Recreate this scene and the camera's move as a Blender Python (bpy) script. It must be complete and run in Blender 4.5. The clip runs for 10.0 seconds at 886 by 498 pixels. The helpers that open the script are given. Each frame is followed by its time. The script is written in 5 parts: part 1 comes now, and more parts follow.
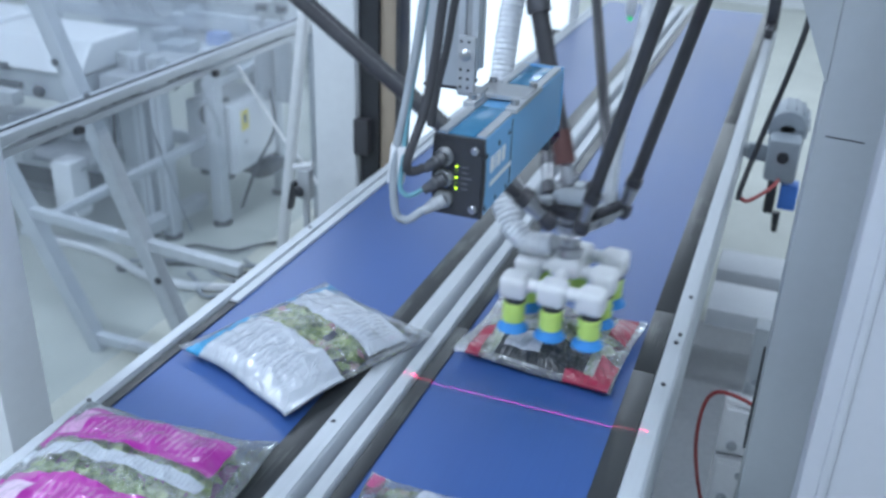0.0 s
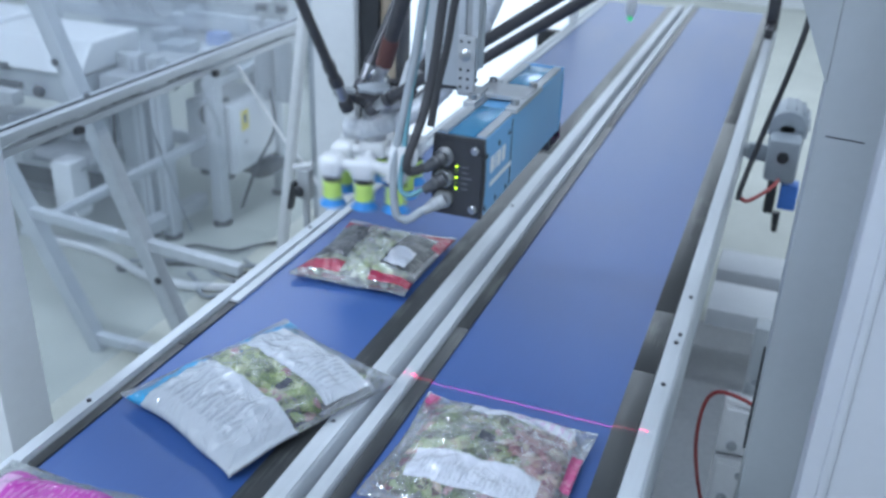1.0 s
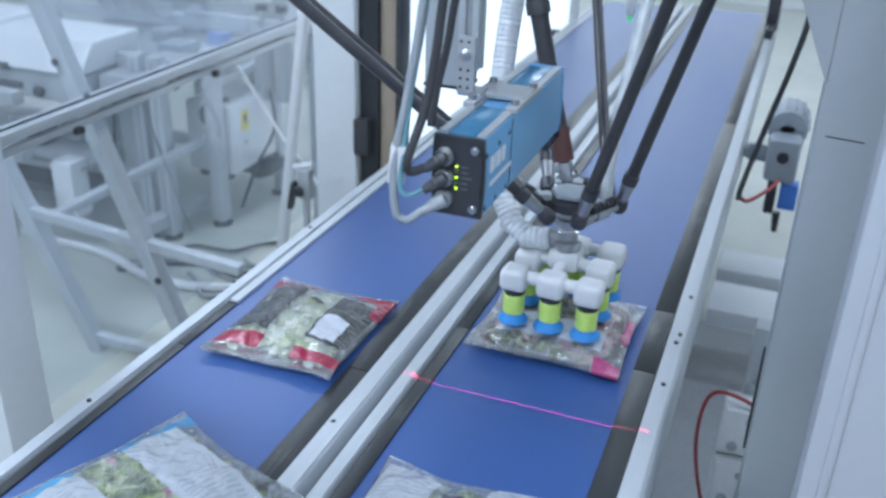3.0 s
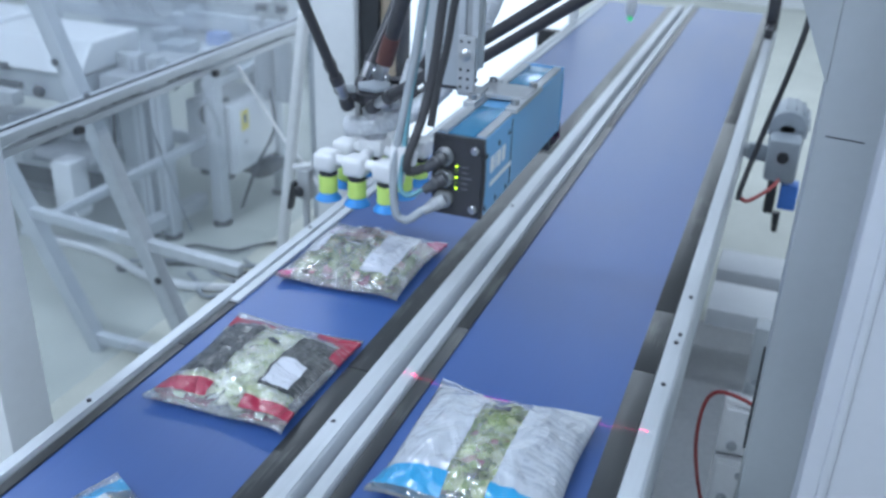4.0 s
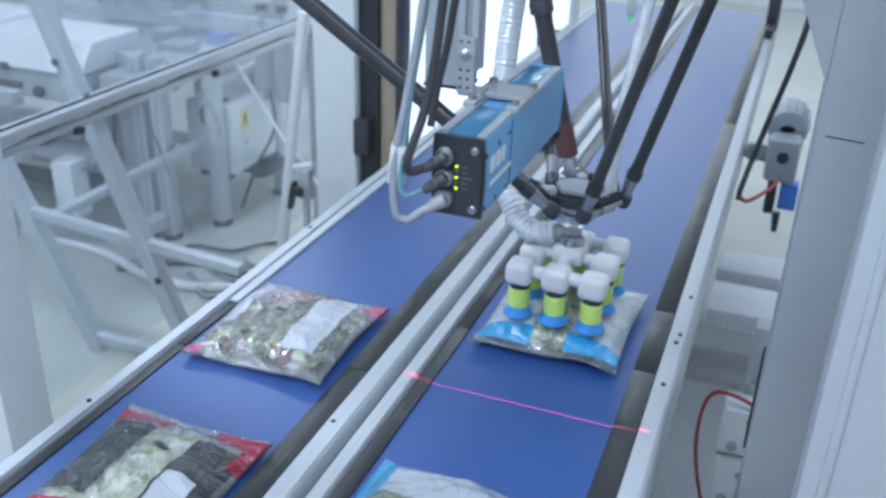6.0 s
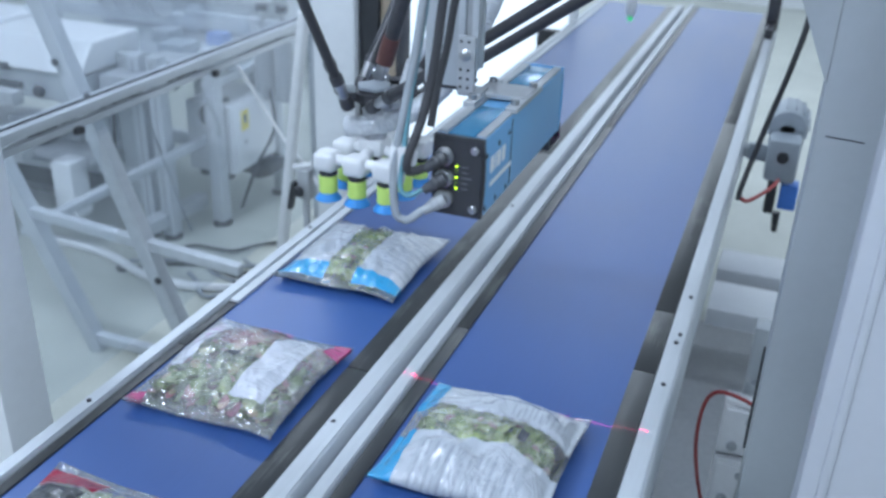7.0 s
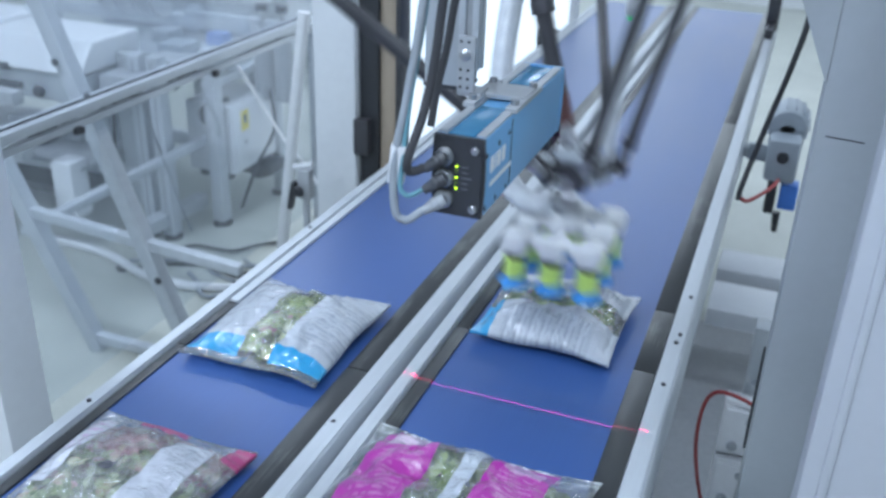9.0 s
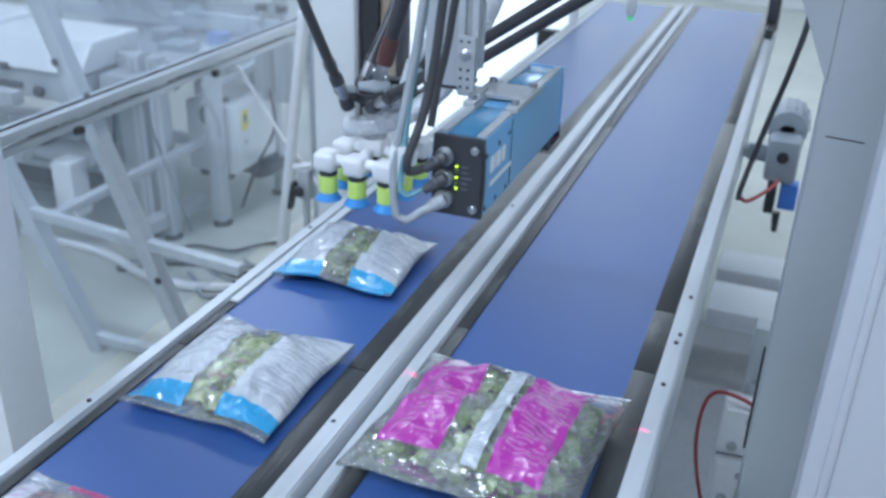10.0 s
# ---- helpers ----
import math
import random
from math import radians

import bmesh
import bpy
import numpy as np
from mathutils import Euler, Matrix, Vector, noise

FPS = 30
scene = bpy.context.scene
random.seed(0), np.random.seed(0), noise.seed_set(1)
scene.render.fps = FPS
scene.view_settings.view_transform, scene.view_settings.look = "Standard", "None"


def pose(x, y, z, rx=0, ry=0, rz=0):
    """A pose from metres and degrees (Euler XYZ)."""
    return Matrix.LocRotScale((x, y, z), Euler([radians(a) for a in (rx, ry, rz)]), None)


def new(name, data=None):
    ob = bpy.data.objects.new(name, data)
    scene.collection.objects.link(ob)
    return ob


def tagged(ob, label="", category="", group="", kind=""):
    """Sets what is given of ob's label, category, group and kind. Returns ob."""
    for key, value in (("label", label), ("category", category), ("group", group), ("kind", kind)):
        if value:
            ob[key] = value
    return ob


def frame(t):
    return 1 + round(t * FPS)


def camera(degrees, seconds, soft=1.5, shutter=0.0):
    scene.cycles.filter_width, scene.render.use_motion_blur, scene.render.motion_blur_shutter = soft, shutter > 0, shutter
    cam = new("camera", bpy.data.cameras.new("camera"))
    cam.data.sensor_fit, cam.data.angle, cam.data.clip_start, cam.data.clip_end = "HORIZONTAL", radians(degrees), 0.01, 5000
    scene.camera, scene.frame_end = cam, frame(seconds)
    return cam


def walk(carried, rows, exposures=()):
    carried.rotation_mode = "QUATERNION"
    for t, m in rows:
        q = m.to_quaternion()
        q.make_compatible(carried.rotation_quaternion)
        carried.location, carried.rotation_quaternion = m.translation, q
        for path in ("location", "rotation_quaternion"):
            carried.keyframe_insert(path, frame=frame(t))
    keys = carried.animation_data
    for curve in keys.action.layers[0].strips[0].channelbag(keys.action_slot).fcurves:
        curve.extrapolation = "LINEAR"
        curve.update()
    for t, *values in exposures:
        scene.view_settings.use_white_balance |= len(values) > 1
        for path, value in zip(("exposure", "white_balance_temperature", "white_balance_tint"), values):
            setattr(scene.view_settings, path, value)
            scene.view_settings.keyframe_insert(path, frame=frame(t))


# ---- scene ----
import itertools

EYE = (0.0, 0.0, 1.745)
cam = camera(51.36, 10.0, soft=2.7, shutter=0.5)
cam.data.dof.use_dof, cam.data.dof.focus_distance, cam.data.dof.aperture_fstop = True, 1.3, 5.0
stand = pose(*EYE, 64.153, -1.707, 21.122)
walk(cam, [(0, stand), (10, stand)], exposures=[(0, 0.0), (10, 0.0)])

# ---- light: cool fluorescent hall ----
world = bpy.data.worlds.new("hall_air")
world.use_nodes = True
world.node_tree.nodes["Background"].inputs[0].default_value = (0.62, 0.75, 1.0, 1)
world.node_tree.nodes["Background"].inputs[1].default_value = 0.35
scene.world = world
CEILING = 3.6
LAMPS = [(-2.6, 1.3), (1.6, 2.6), (-3.2, 4.6), (-1.4, 7.4), (1.6, 5.4), (-3.6, 7.4), (-2.4, -1.4), (-0.4, -0.6), (1.6, -1.4)]
LAMP_POWER = 47.0
LAMP_COLOUR = (0.715, 0.86, 1.075)


# ---- small tools ----
def shade(ob, angle=40):
    me = ob.data
    me.polygons.foreach_set("use_smooth", [True] * len(me.polygons))
    me.set_sharp_from_angle(angle=radians(angle))


def link(name, bm, material, m=None, smooth=40):
    me = bpy.data.meshes.new(name)
    bm.to_mesh(me)
    bm.free()
    ob = new(name, me)
    for one in material if isinstance(material, (list, tuple)) else [material]:
        me.materials.append(one)
    if m is not None:
        ob.matrix_basis = m
    shade(ob, smooth)
    return ob


def part(name, bm, material, parent, label="", m=None, smooth=40):
    ob = link(name, bm, material, m, smooth)
    ob.parent = parent
    return tagged(ob, label) if label else ob


def thing(name, label, category, group="", at=(0, 0, 0), kind=""):
    ob = new(name)
    ob.location = at
    ob.empty_display_size = 0.05
    return tagged(ob, label, category, group, kind)


def box(bm, size, at=(0, 0, 0), bevel=0.0, turn=None, seg=2):
    made = bmesh.ops.create_cube(bm, size=1.0)["verts"]
    m = Matrix.Translation(at) @ (turn or Matrix()) @ Matrix.Diagonal((*size, 1))
    bmesh.ops.transform(bm, matrix=m, verts=made)
    if bevel:
        edges = list({e for v in made for e in v.link_edges})
        bmesh.ops.bevel(bm, geom=edges, offset=bevel, segments=seg, affect="EDGES", profile=0.6)
    return bm


def span(bm, x0, x1, y0, y1, z0, z1, bevel=0.0):
    return box(bm, (x1 - x0, y1 - y0, z1 - z0), ((x0 + x1) / 2, (y0 + y1) / 2, (z0 + z1) / 2), bevel)


def rod(bm, a, b, r0, r1=None, seg=16):
    a, b = Vector(a), Vector(b)
    d = b - a
    m = Matrix.Translation((a + b) / 2) @ d.to_track_quat("Z", "Y").to_matrix().to_4x4()
    bmesh.ops.create_cone(bm, cap_ends=True, segments=seg, radius1=r0, radius2=r0 if r1 is None else r1, depth=d.length, matrix=m)
    return bm


def lathe(bm, profile, seg=24, m=None):
    """Turn (radius, height) pairs about z."""
    rings = []
    for r, z in profile:
        rings.append([bm.verts.new((r * math.cos(k * math.tau / seg), r * math.sin(k * math.tau / seg), z)) for k in range(seg)])
    for a, b in zip(rings, rings[1:]):
        for k in range(seg):
            bm.faces.new((a[k], a[(k + 1) % seg], b[(k + 1) % seg], b[k]))
    bm.faces.new(rings[0][::-1])
    bm.faces.new(rings[-1])
    if m is not None:
        bmesh.ops.transform(bm, matrix=m, verts=[v for ring in rings for v in ring])
    return bm


def smooth_line(points, steps=8):
    """A Catmull-Rom line through points."""
    p = [Vector(q) for q in points]
    p = [p[0] * 2 - p[1]] + p + [p[-1] * 2 - p[-2]]
    out = []
    for a, b, c, d in zip(p, p[1:], p[2:], p[3:]):
        for k in range(steps):
            t = k / steps
            out.append(0.5 * (2 * b + (c - a) * t + (2 * a - 5 * b + 4 * c - d) * t * t + (3 * b - a - 3 * c + d) * t ** 3))
    return out + [p[-2]]


def sweep(bm, points, radius, seg=10, ribs=0.0):
    line = smooth_line(points)
    u = Vector((0.31, 0.87, 0.12))
    rings = []
    for k, q in enumerate(line):
        d = (line[min(k + 1, len(line) - 1)] - line[max(k - 1, 0)]).normalized()
        u = (u - d * u.dot(d)).normalized()
        w = d.cross(u)
        r = radius * (1 + (ribs if k % 2 else 0))
        rings.append([bm.verts.new(q + (u * math.cos(j * math.tau / seg) + w * math.sin(j * math.tau / seg)) * r) for j in range(seg)])
    for a, b in zip(rings, rings[1:]):
        for j in range(seg):
            bm.faces.new((a[j], a[(j + 1) % seg], b[(j + 1) % seg], b[j]))
    bm.faces.new(rings[0][::-1])
    bm.faces.new(rings[-1])
    return bm


def fresh():
    return bmesh.new()


# ---- materials ----
class Nodes:
    def __init__(self, name):
        self.material = bpy.data.materials.new(name)
        self.material.use_nodes = True
        self.tree = self.material.node_tree
        self.tree.nodes.clear()
        self.out = self.add("ShaderNodeOutputMaterial")

    def add(self, kind, **sockets):
        node = self.tree.nodes.new(kind)
        for key, value in sockets.items():
            self.put(node.inputs[key.replace("_", " ")], value)
        return node

    def put(self, socket, value):
        if isinstance(value, bpy.types.NodeSocket):
            self.tree.links.new(value, socket)
        else:
            socket.default_value = value

    def math(self, op, a, b=0.0, clamp=False):
        node = self.tree.nodes.new("ShaderNodeMath")
        node.operation, node.use_clamp = op, clamp
        self.put(node.inputs[0], a)
        self.put(node.inputs[1], b)
        return node.outputs[0]

    def mix(self, fac, a, b):
        node = self.tree.nodes.new("ShaderNodeMix")
        node.data_type = "RGBA"
        self.put(node.inputs[0], fac)
        self.put(node.inputs[6], a)
        self.put(node.inputs[7], b)
        return node.outputs[2]

    def noise(self, scale, detail=4.0, coords=None, rough=0.55, distortion=0.0):
        node = self.add("ShaderNodeTexNoise", Scale=scale, Detail=detail, Roughness=rough, Distortion=distortion)
        if coords is not None:
            self.put(node.inputs["Vector"], coords)
        return node.outputs[0]

    def ramp(self, fac, stops):
        node = self.tree.nodes.new("ShaderNodeValToRGB")
        e = node.color_ramp.elements
        while len(e) < len(stops):
            e.new(0.5)
        for one, (at, c) in zip(e, stops):
            one.position, one.color = at, (*c, 1) if len(c) == 3 else c
        self.put(node.inputs[0], fac)
        return node.outputs[0]

    def coords(self, kind="Object"):
        return self.tree.nodes.new("ShaderNodeTexCoord").outputs[kind]

    def stretch(self, coords, scale):
        node = self.tree.nodes.new("ShaderNodeMapping")
        self.put(node.inputs["Vector"], coords)
        node.inputs["Scale"].default_value = scale
        return node.outputs[0]

    def bump(self, height, strength, distance=0.002):
        return self.add("ShaderNodeBump", Height=height, Strength=strength, Distance=distance).outputs[0]

    def surface(self, shader):
        self.tree.links.new(shader, self.out.inputs[0])
        return self.material

    def principled(self, **sockets):
        return self.add("ShaderNodeBsdfPrincipled", **sockets).outputs[0]


def rgb(c, k=1.0):
    return (c[0] * k, c[1] * k, c[2] * k, 1)


def plain(name, colour, rough=0.5, metal=0.0, vary=0.15, grain=60.0, stain=4.0, relief=0.1, stretch=None, coat=0.0, spec=0.5):
    """A painted, plastic or metal surface: fine grain, broad stains and slight relief."""
    n = Nodes(name)
    at = n.coords()
    if stretch:
        at = n.stretch(at, stretch)
    fine, broad = n.noise(grain, 5, at), n.noise(stain, 3, at)
    both = n.math("ADD", n.math("MULTIPLY", fine, 0.4), n.math("MULTIPLY", broad, 0.6))
    base = n.ramp(both, [(0.3, [c * (1 - vary) for c in colour]), (0.7, [min(1, c * (1 + vary * 0.6)) for c in colour])])
    r = n.math("ADD", n.math("MULTIPLY", broad, 0.25), rough - 0.12, True)
    return n.surface(n.principled(Base_Color=base, Roughness=r, Metallic=metal, Coat_Weight=coat, Specular_IOR_Level=spec, Normal=n.bump(fine, relief, 0.001)))


def glow(name, colour, strength):
    n = Nodes(name)
    return n.surface(n.principled(Base_Color=rgb(colour, 0.5), Emission_Color=rgb(colour), Emission_Strength=strength))


ALU = plain("brushed_aluminium", (0.54, 0.57, 0.60), 0.46, 0.30, 0.12, 90, 5, 0.08, (6, 0.3, 6))
ALU_DULL = plain("dull_aluminium", (0.46, 0.48, 0.50), 0.5, 0.4, 0.14, 60, 6, 0.1)
STEEL = plain("satin_steel", (0.5, 0.51, 0.53), 0.3, 1.0, 0.15, 80, 8, 0.08)
WHITE_PAINT = plain("white_painted_steel", (0.75, 0.77, 0.79), 0.38, 0.0, 0.06, 40, 3, 0.05)
GREY_PAINT = plain("light_grey_painted_steel", (0.40, 0.43, 0.45), 0.5, 0.0, 0.06, 70, 2.0, 0.08)
WHITE_PLASTIC = plain("white_plastic", (0.74, 0.75, 0.76), 0.42, 0.0, 0.05, 60, 15, 0.05)
BARE = plain("worn_bare_steel", (0.30, 0.31, 0.31), 0.34, 0.75, 0.35, 45, 12, 0.25, (5, 0.5, 1))
GREY_PLASTIC = plain("grey_plastic", (0.36, 0.38, 0.40), 0.5, 0.0, 0.1, 60, 10, 0.08)
BLACK_PLASTIC = plain("black_plastic", (0.034, 0.036, 0.042), 0.46, 0.0, 0.25, 90, 12, 0.12)
DARK_METAL = plain("dark_anodised_metal", (0.10, 0.10, 0.11), 0.38, 0.7, 0.25, 70, 20, 0.1)
CARBON = plain("dark_carbon_tube", (0.055, 0.055, 0.062), 0.33, 0.1, 0.3, 120, 20, 0.1)
RUBBER = plain("black_rubber", (0.05, 0.05, 0.056), 0.6, 0.0, 0.2, 80, 15, 0.1)
CABLE_GREY = plain("grey_cable", (0.31, 0.34, 0.37), 0.5, 0.0, 0.1, 80, 15, 0.1)
CABLE_TEAL = plain("teal_cable", (0.14, 0.32, 0.38), 0.45, 0.0, 0.12, 80, 15, 0.1)
CABLE_RED = plain("red_cable", (0.36, 0.05, 0.05), 0.5, 0.0, 0.12, 80, 15, 0.1)
SENSOR_BLUE = plain("sensor_blue_paint", (0.17, 0.42, 0.70), 0.38, 0.05, 0.07, 220, 6, 0.06)
SENSOR_GLASSY = plain("dark_blue_foil", (0.05, 0.24, 0.42), 0.16, 0.25, 0.12, 60, 12, 0.04)
BROWN = plain("reddish_brown_coating", (0.13, 0.055, 0.05), 0.5, 0.1, 0.2, 80, 15, 0.1)
LIME = plain("lime_silicone", (0.62, 0.84, 0.20), 0.38, 0.0, 0.08, 60, 30, 0.05)
CUP_BLUE = plain("blue_silicone", (0.05, 0.30, 0.72), 0.38, 0.0, 0.08, 60, 30, 0.05)
YELLOW = plain("yellow_sticker", (0.82, 0.68, 0.03), 0.5, 0.0, 0.05, 60, 20, 0.03)
MOTOR_GREY = plain("cast_motor_grey", (0.34, 0.38, 0.42), 0.45, 0.3, 0.12, 90, 8, 0.2)
MOTOR_BLUE = plain("blue_plastic_cover", (0.06, 0.20, 0.62), 0.4, 0.0, 0.1, 60, 10, 0.08)
WHITE_MARK = plain("white_print", (0.85, 0.87, 0.88), 0.5, 0.0, 0.04, 60, 10, 0.03)
TAN = plain("tan_laminate", (0.42, 0.34, 0.26), 0.5, 0.0, 0.15, 50, 4, 0.08, (3, 3, 0.3))
LED_ON = glow("green_led", (0.55, 1.0, 0.03), 2.2)
LED_FAR = glow("bright_green_led", (0.05, 1.0, 0.35), 0.5)
# emission of the panel added on the north wall
SHEEN_GLOW = glow("added_glow_pane", (0.76, 0.88, 1.0), 1.5)
FROSTED_GLOW = glow("self_lit_frosted_pane", (0.74, 0.87, 1.0), 1.2)
LAMP_TUBE = glow("lamp_diffuser", (0.80, 0.90, 1.0), 6.0)


def belt_material():
    n = Nodes("blue_conveyor_belt")
    at = n.coords()
    weave = n.noise(900, 2, at)
    broad = n.noise(2.2, 4, n.stretch(at, (2.5, 0.5, 1)))
    scuff = n.noise(40, 6, n.stretch(at, (5, 0.12, 1)), 0.7)
    tone = n.math("ADD", n.math("MULTIPLY", broad, 0.6), n.math("MULTIPLY", scuff, 0.4))
    base = n.ramp(tone, [(0.3, (0.022, 0.072, 0.240)), (0.7, (0.037, 0.100, 0.298))])
    r = n.math("ADD", n.math("MULTIPLY", tone, 0.25), 0.29)
    return n.surface(n.principled(Base_Color=base, Roughness=r, Specular_IOR_Level=0.95, Normal=n.bump(weave, 0.06, 0.0005)))


def slider_material():
    n = Nodes("worn_dark_slider_plate")
    at = n.coords()
    streak = n.noise(30, 6, n.stretch(at, (8, 0.25, 1)), 0.7)
    broad = n.noise(7, 4, n.stretch(at, (1.6, 0.7, 1)))
    tone = n.math("ADD", n.math("MULTIPLY", broad, 0.65), n.math("MULTIPLY", streak, 0.35))
    base = n.ramp(tone, [(0.3, (0.024, 0.026, 0.028)), (0.55, (0.040, 0.042, 0.044)), (0.70, (0.18, 0.19, 0.18))])
    bare = n.ramp(tone, [(0.54, (0, 0, 0)), (0.70, (1, 1, 1))])
    r = n.math("ADD", n.math("MULTIPLY", streak, 0.3), 0.20)
    return n.surface(n.principled(Base_Color=base, Roughness=r, Metallic=n.math("MULTIPLY", bare, 0.7), Specular_IOR_Level=0.4, Normal=n.bump(streak, 0.12, 0.001)))


def floor_material():
    n = Nodes("sealed_hall_floor")
    at = n.coords()
    speck = n.noise(130, 5, at, 0.75)
    broad = n.noise(1.6, 6, at, 0.65)
    tone = n.math("ADD", n.math("MULTIPLY", broad, 0.55), n.math("MULTIPLY", speck, 0.45))
    base = n.ramp(tone, [(0.32, (0.33, 0.35, 0.31)), (0.5, (0.47, 0.49, 0.44)), (0.68, (0.60, 0.62, 0.57))])
    return n.surface(n.principled(Base_Color=base, Roughness=n.math("ADD", n.math("MULTIPLY", broad, 0.3), 0.2), Normal=n.bump(speck, 0.08, 0.001)))


def guard_material():
    n = Nodes("clear_guard_panel")
    clear = n.add("ShaderNodeBsdfTransparent", Color=(0.96, 0.975, 0.99, 1)).outputs[0]
    gloss = n.add("ShaderNodeBsdfGlossy", Color=(1, 1, 1, 1), Roughness=0.08).outputs[0]
    scratch = n.noise(25, 6, n.coords(), 0.7)
    f = n.add("ShaderNodeMixShader", Fac=n.math("MULTIPLY", scratch, 0.10)).outputs[0]
    node = f.node
    n.put(node.inputs[1], clear)
    n.put(node.inputs[2], gloss)
    veil = n.add("ShaderNodeMixShader", Fac=0.09)
    n.put(veil.inputs[1], f)
    n.put(veil.inputs[2], n.add("ShaderNodeBsdfTranslucent", Color=(0.78, 0.84, 0.92, 1)).outputs[0])
    return n.surface(veil.outputs[0])


def hose_material():
    n = Nodes("milky_hose")
    at = n.coords()
    tone = n.noise(40, 4, at)
    base = n.ramp(tone, [(0.3, (0.55, 0.58, 0.62)), (0.7, (0.74, 0.77, 0.80))])
    return n.surface(n.principled(Base_Color=base, Roughness=0.28, Specular_IOR_Level=0.6, Coat_Weight=0.3))


BELT, SLIDER, FLOOR, GUARD, HOSE = belt_material(), slider_material(), floor_material(), guard_material(), hose_material()


def leaf_material(name, stops):
    n = Nodes(name)
    island = n.add("ShaderNodeNewGeometry").outputs["Random Per Island"]
    vein = n.noise(190, 5, n.coords(), 0.65)
    base = n.ramp(n.math("ADD", n.math("MULTIPLY", n.math("SUBTRACT", vein, 0.35), 0.9), n.math("MULTIPLY", island, 0.80)), stops)
    leaf = n.principled(Base_Color=base, Roughness=0.4, Subsurface_Weight=0.0, Normal=n.bump(vein, 0.25, 0.002))
    return n.surface(leaf)


GREEN_LEAVES = leaf_material("green_salad", [(0.1, (0.09, 0.14, 0.025)), (0.35, (0.22, 0.31, 0.06)), (0.65, (0.43, 0.52, 0.17)), (0.95, (0.70, 0.72, 0.44))])
MIXED_LEAVES = leaf_material("mixed_salad", [(0.06, (0.13, 0.03, 0.05)), (0.25, (0.08, 0.10, 0.03)), (0.5, (0.20, 0.27, 0.08)), (0.78, (0.45, 0.50, 0.25)), (0.97, (0.42, 0.22, 0.18))])
ROSY_LEAVES = leaf_material("red_leaf_salad", [(0.08, (0.17, 0.03, 0.06)), (0.35, (0.36, 0.10, 0.14)), (0.65, (0.55, 0.30, 0.28)), (0.95, (0.62, 0.50, 0.34))])
PALE_LEAVES = leaf_material("shredded_salad", [(0.1, (0.24, 0.31, 0.09)), (0.35, (0.50, 0.57, 0.26)), (0.65, (0.74, 0.77, 0.54)), (0.9, (0.82, 0.83, 0.74))])


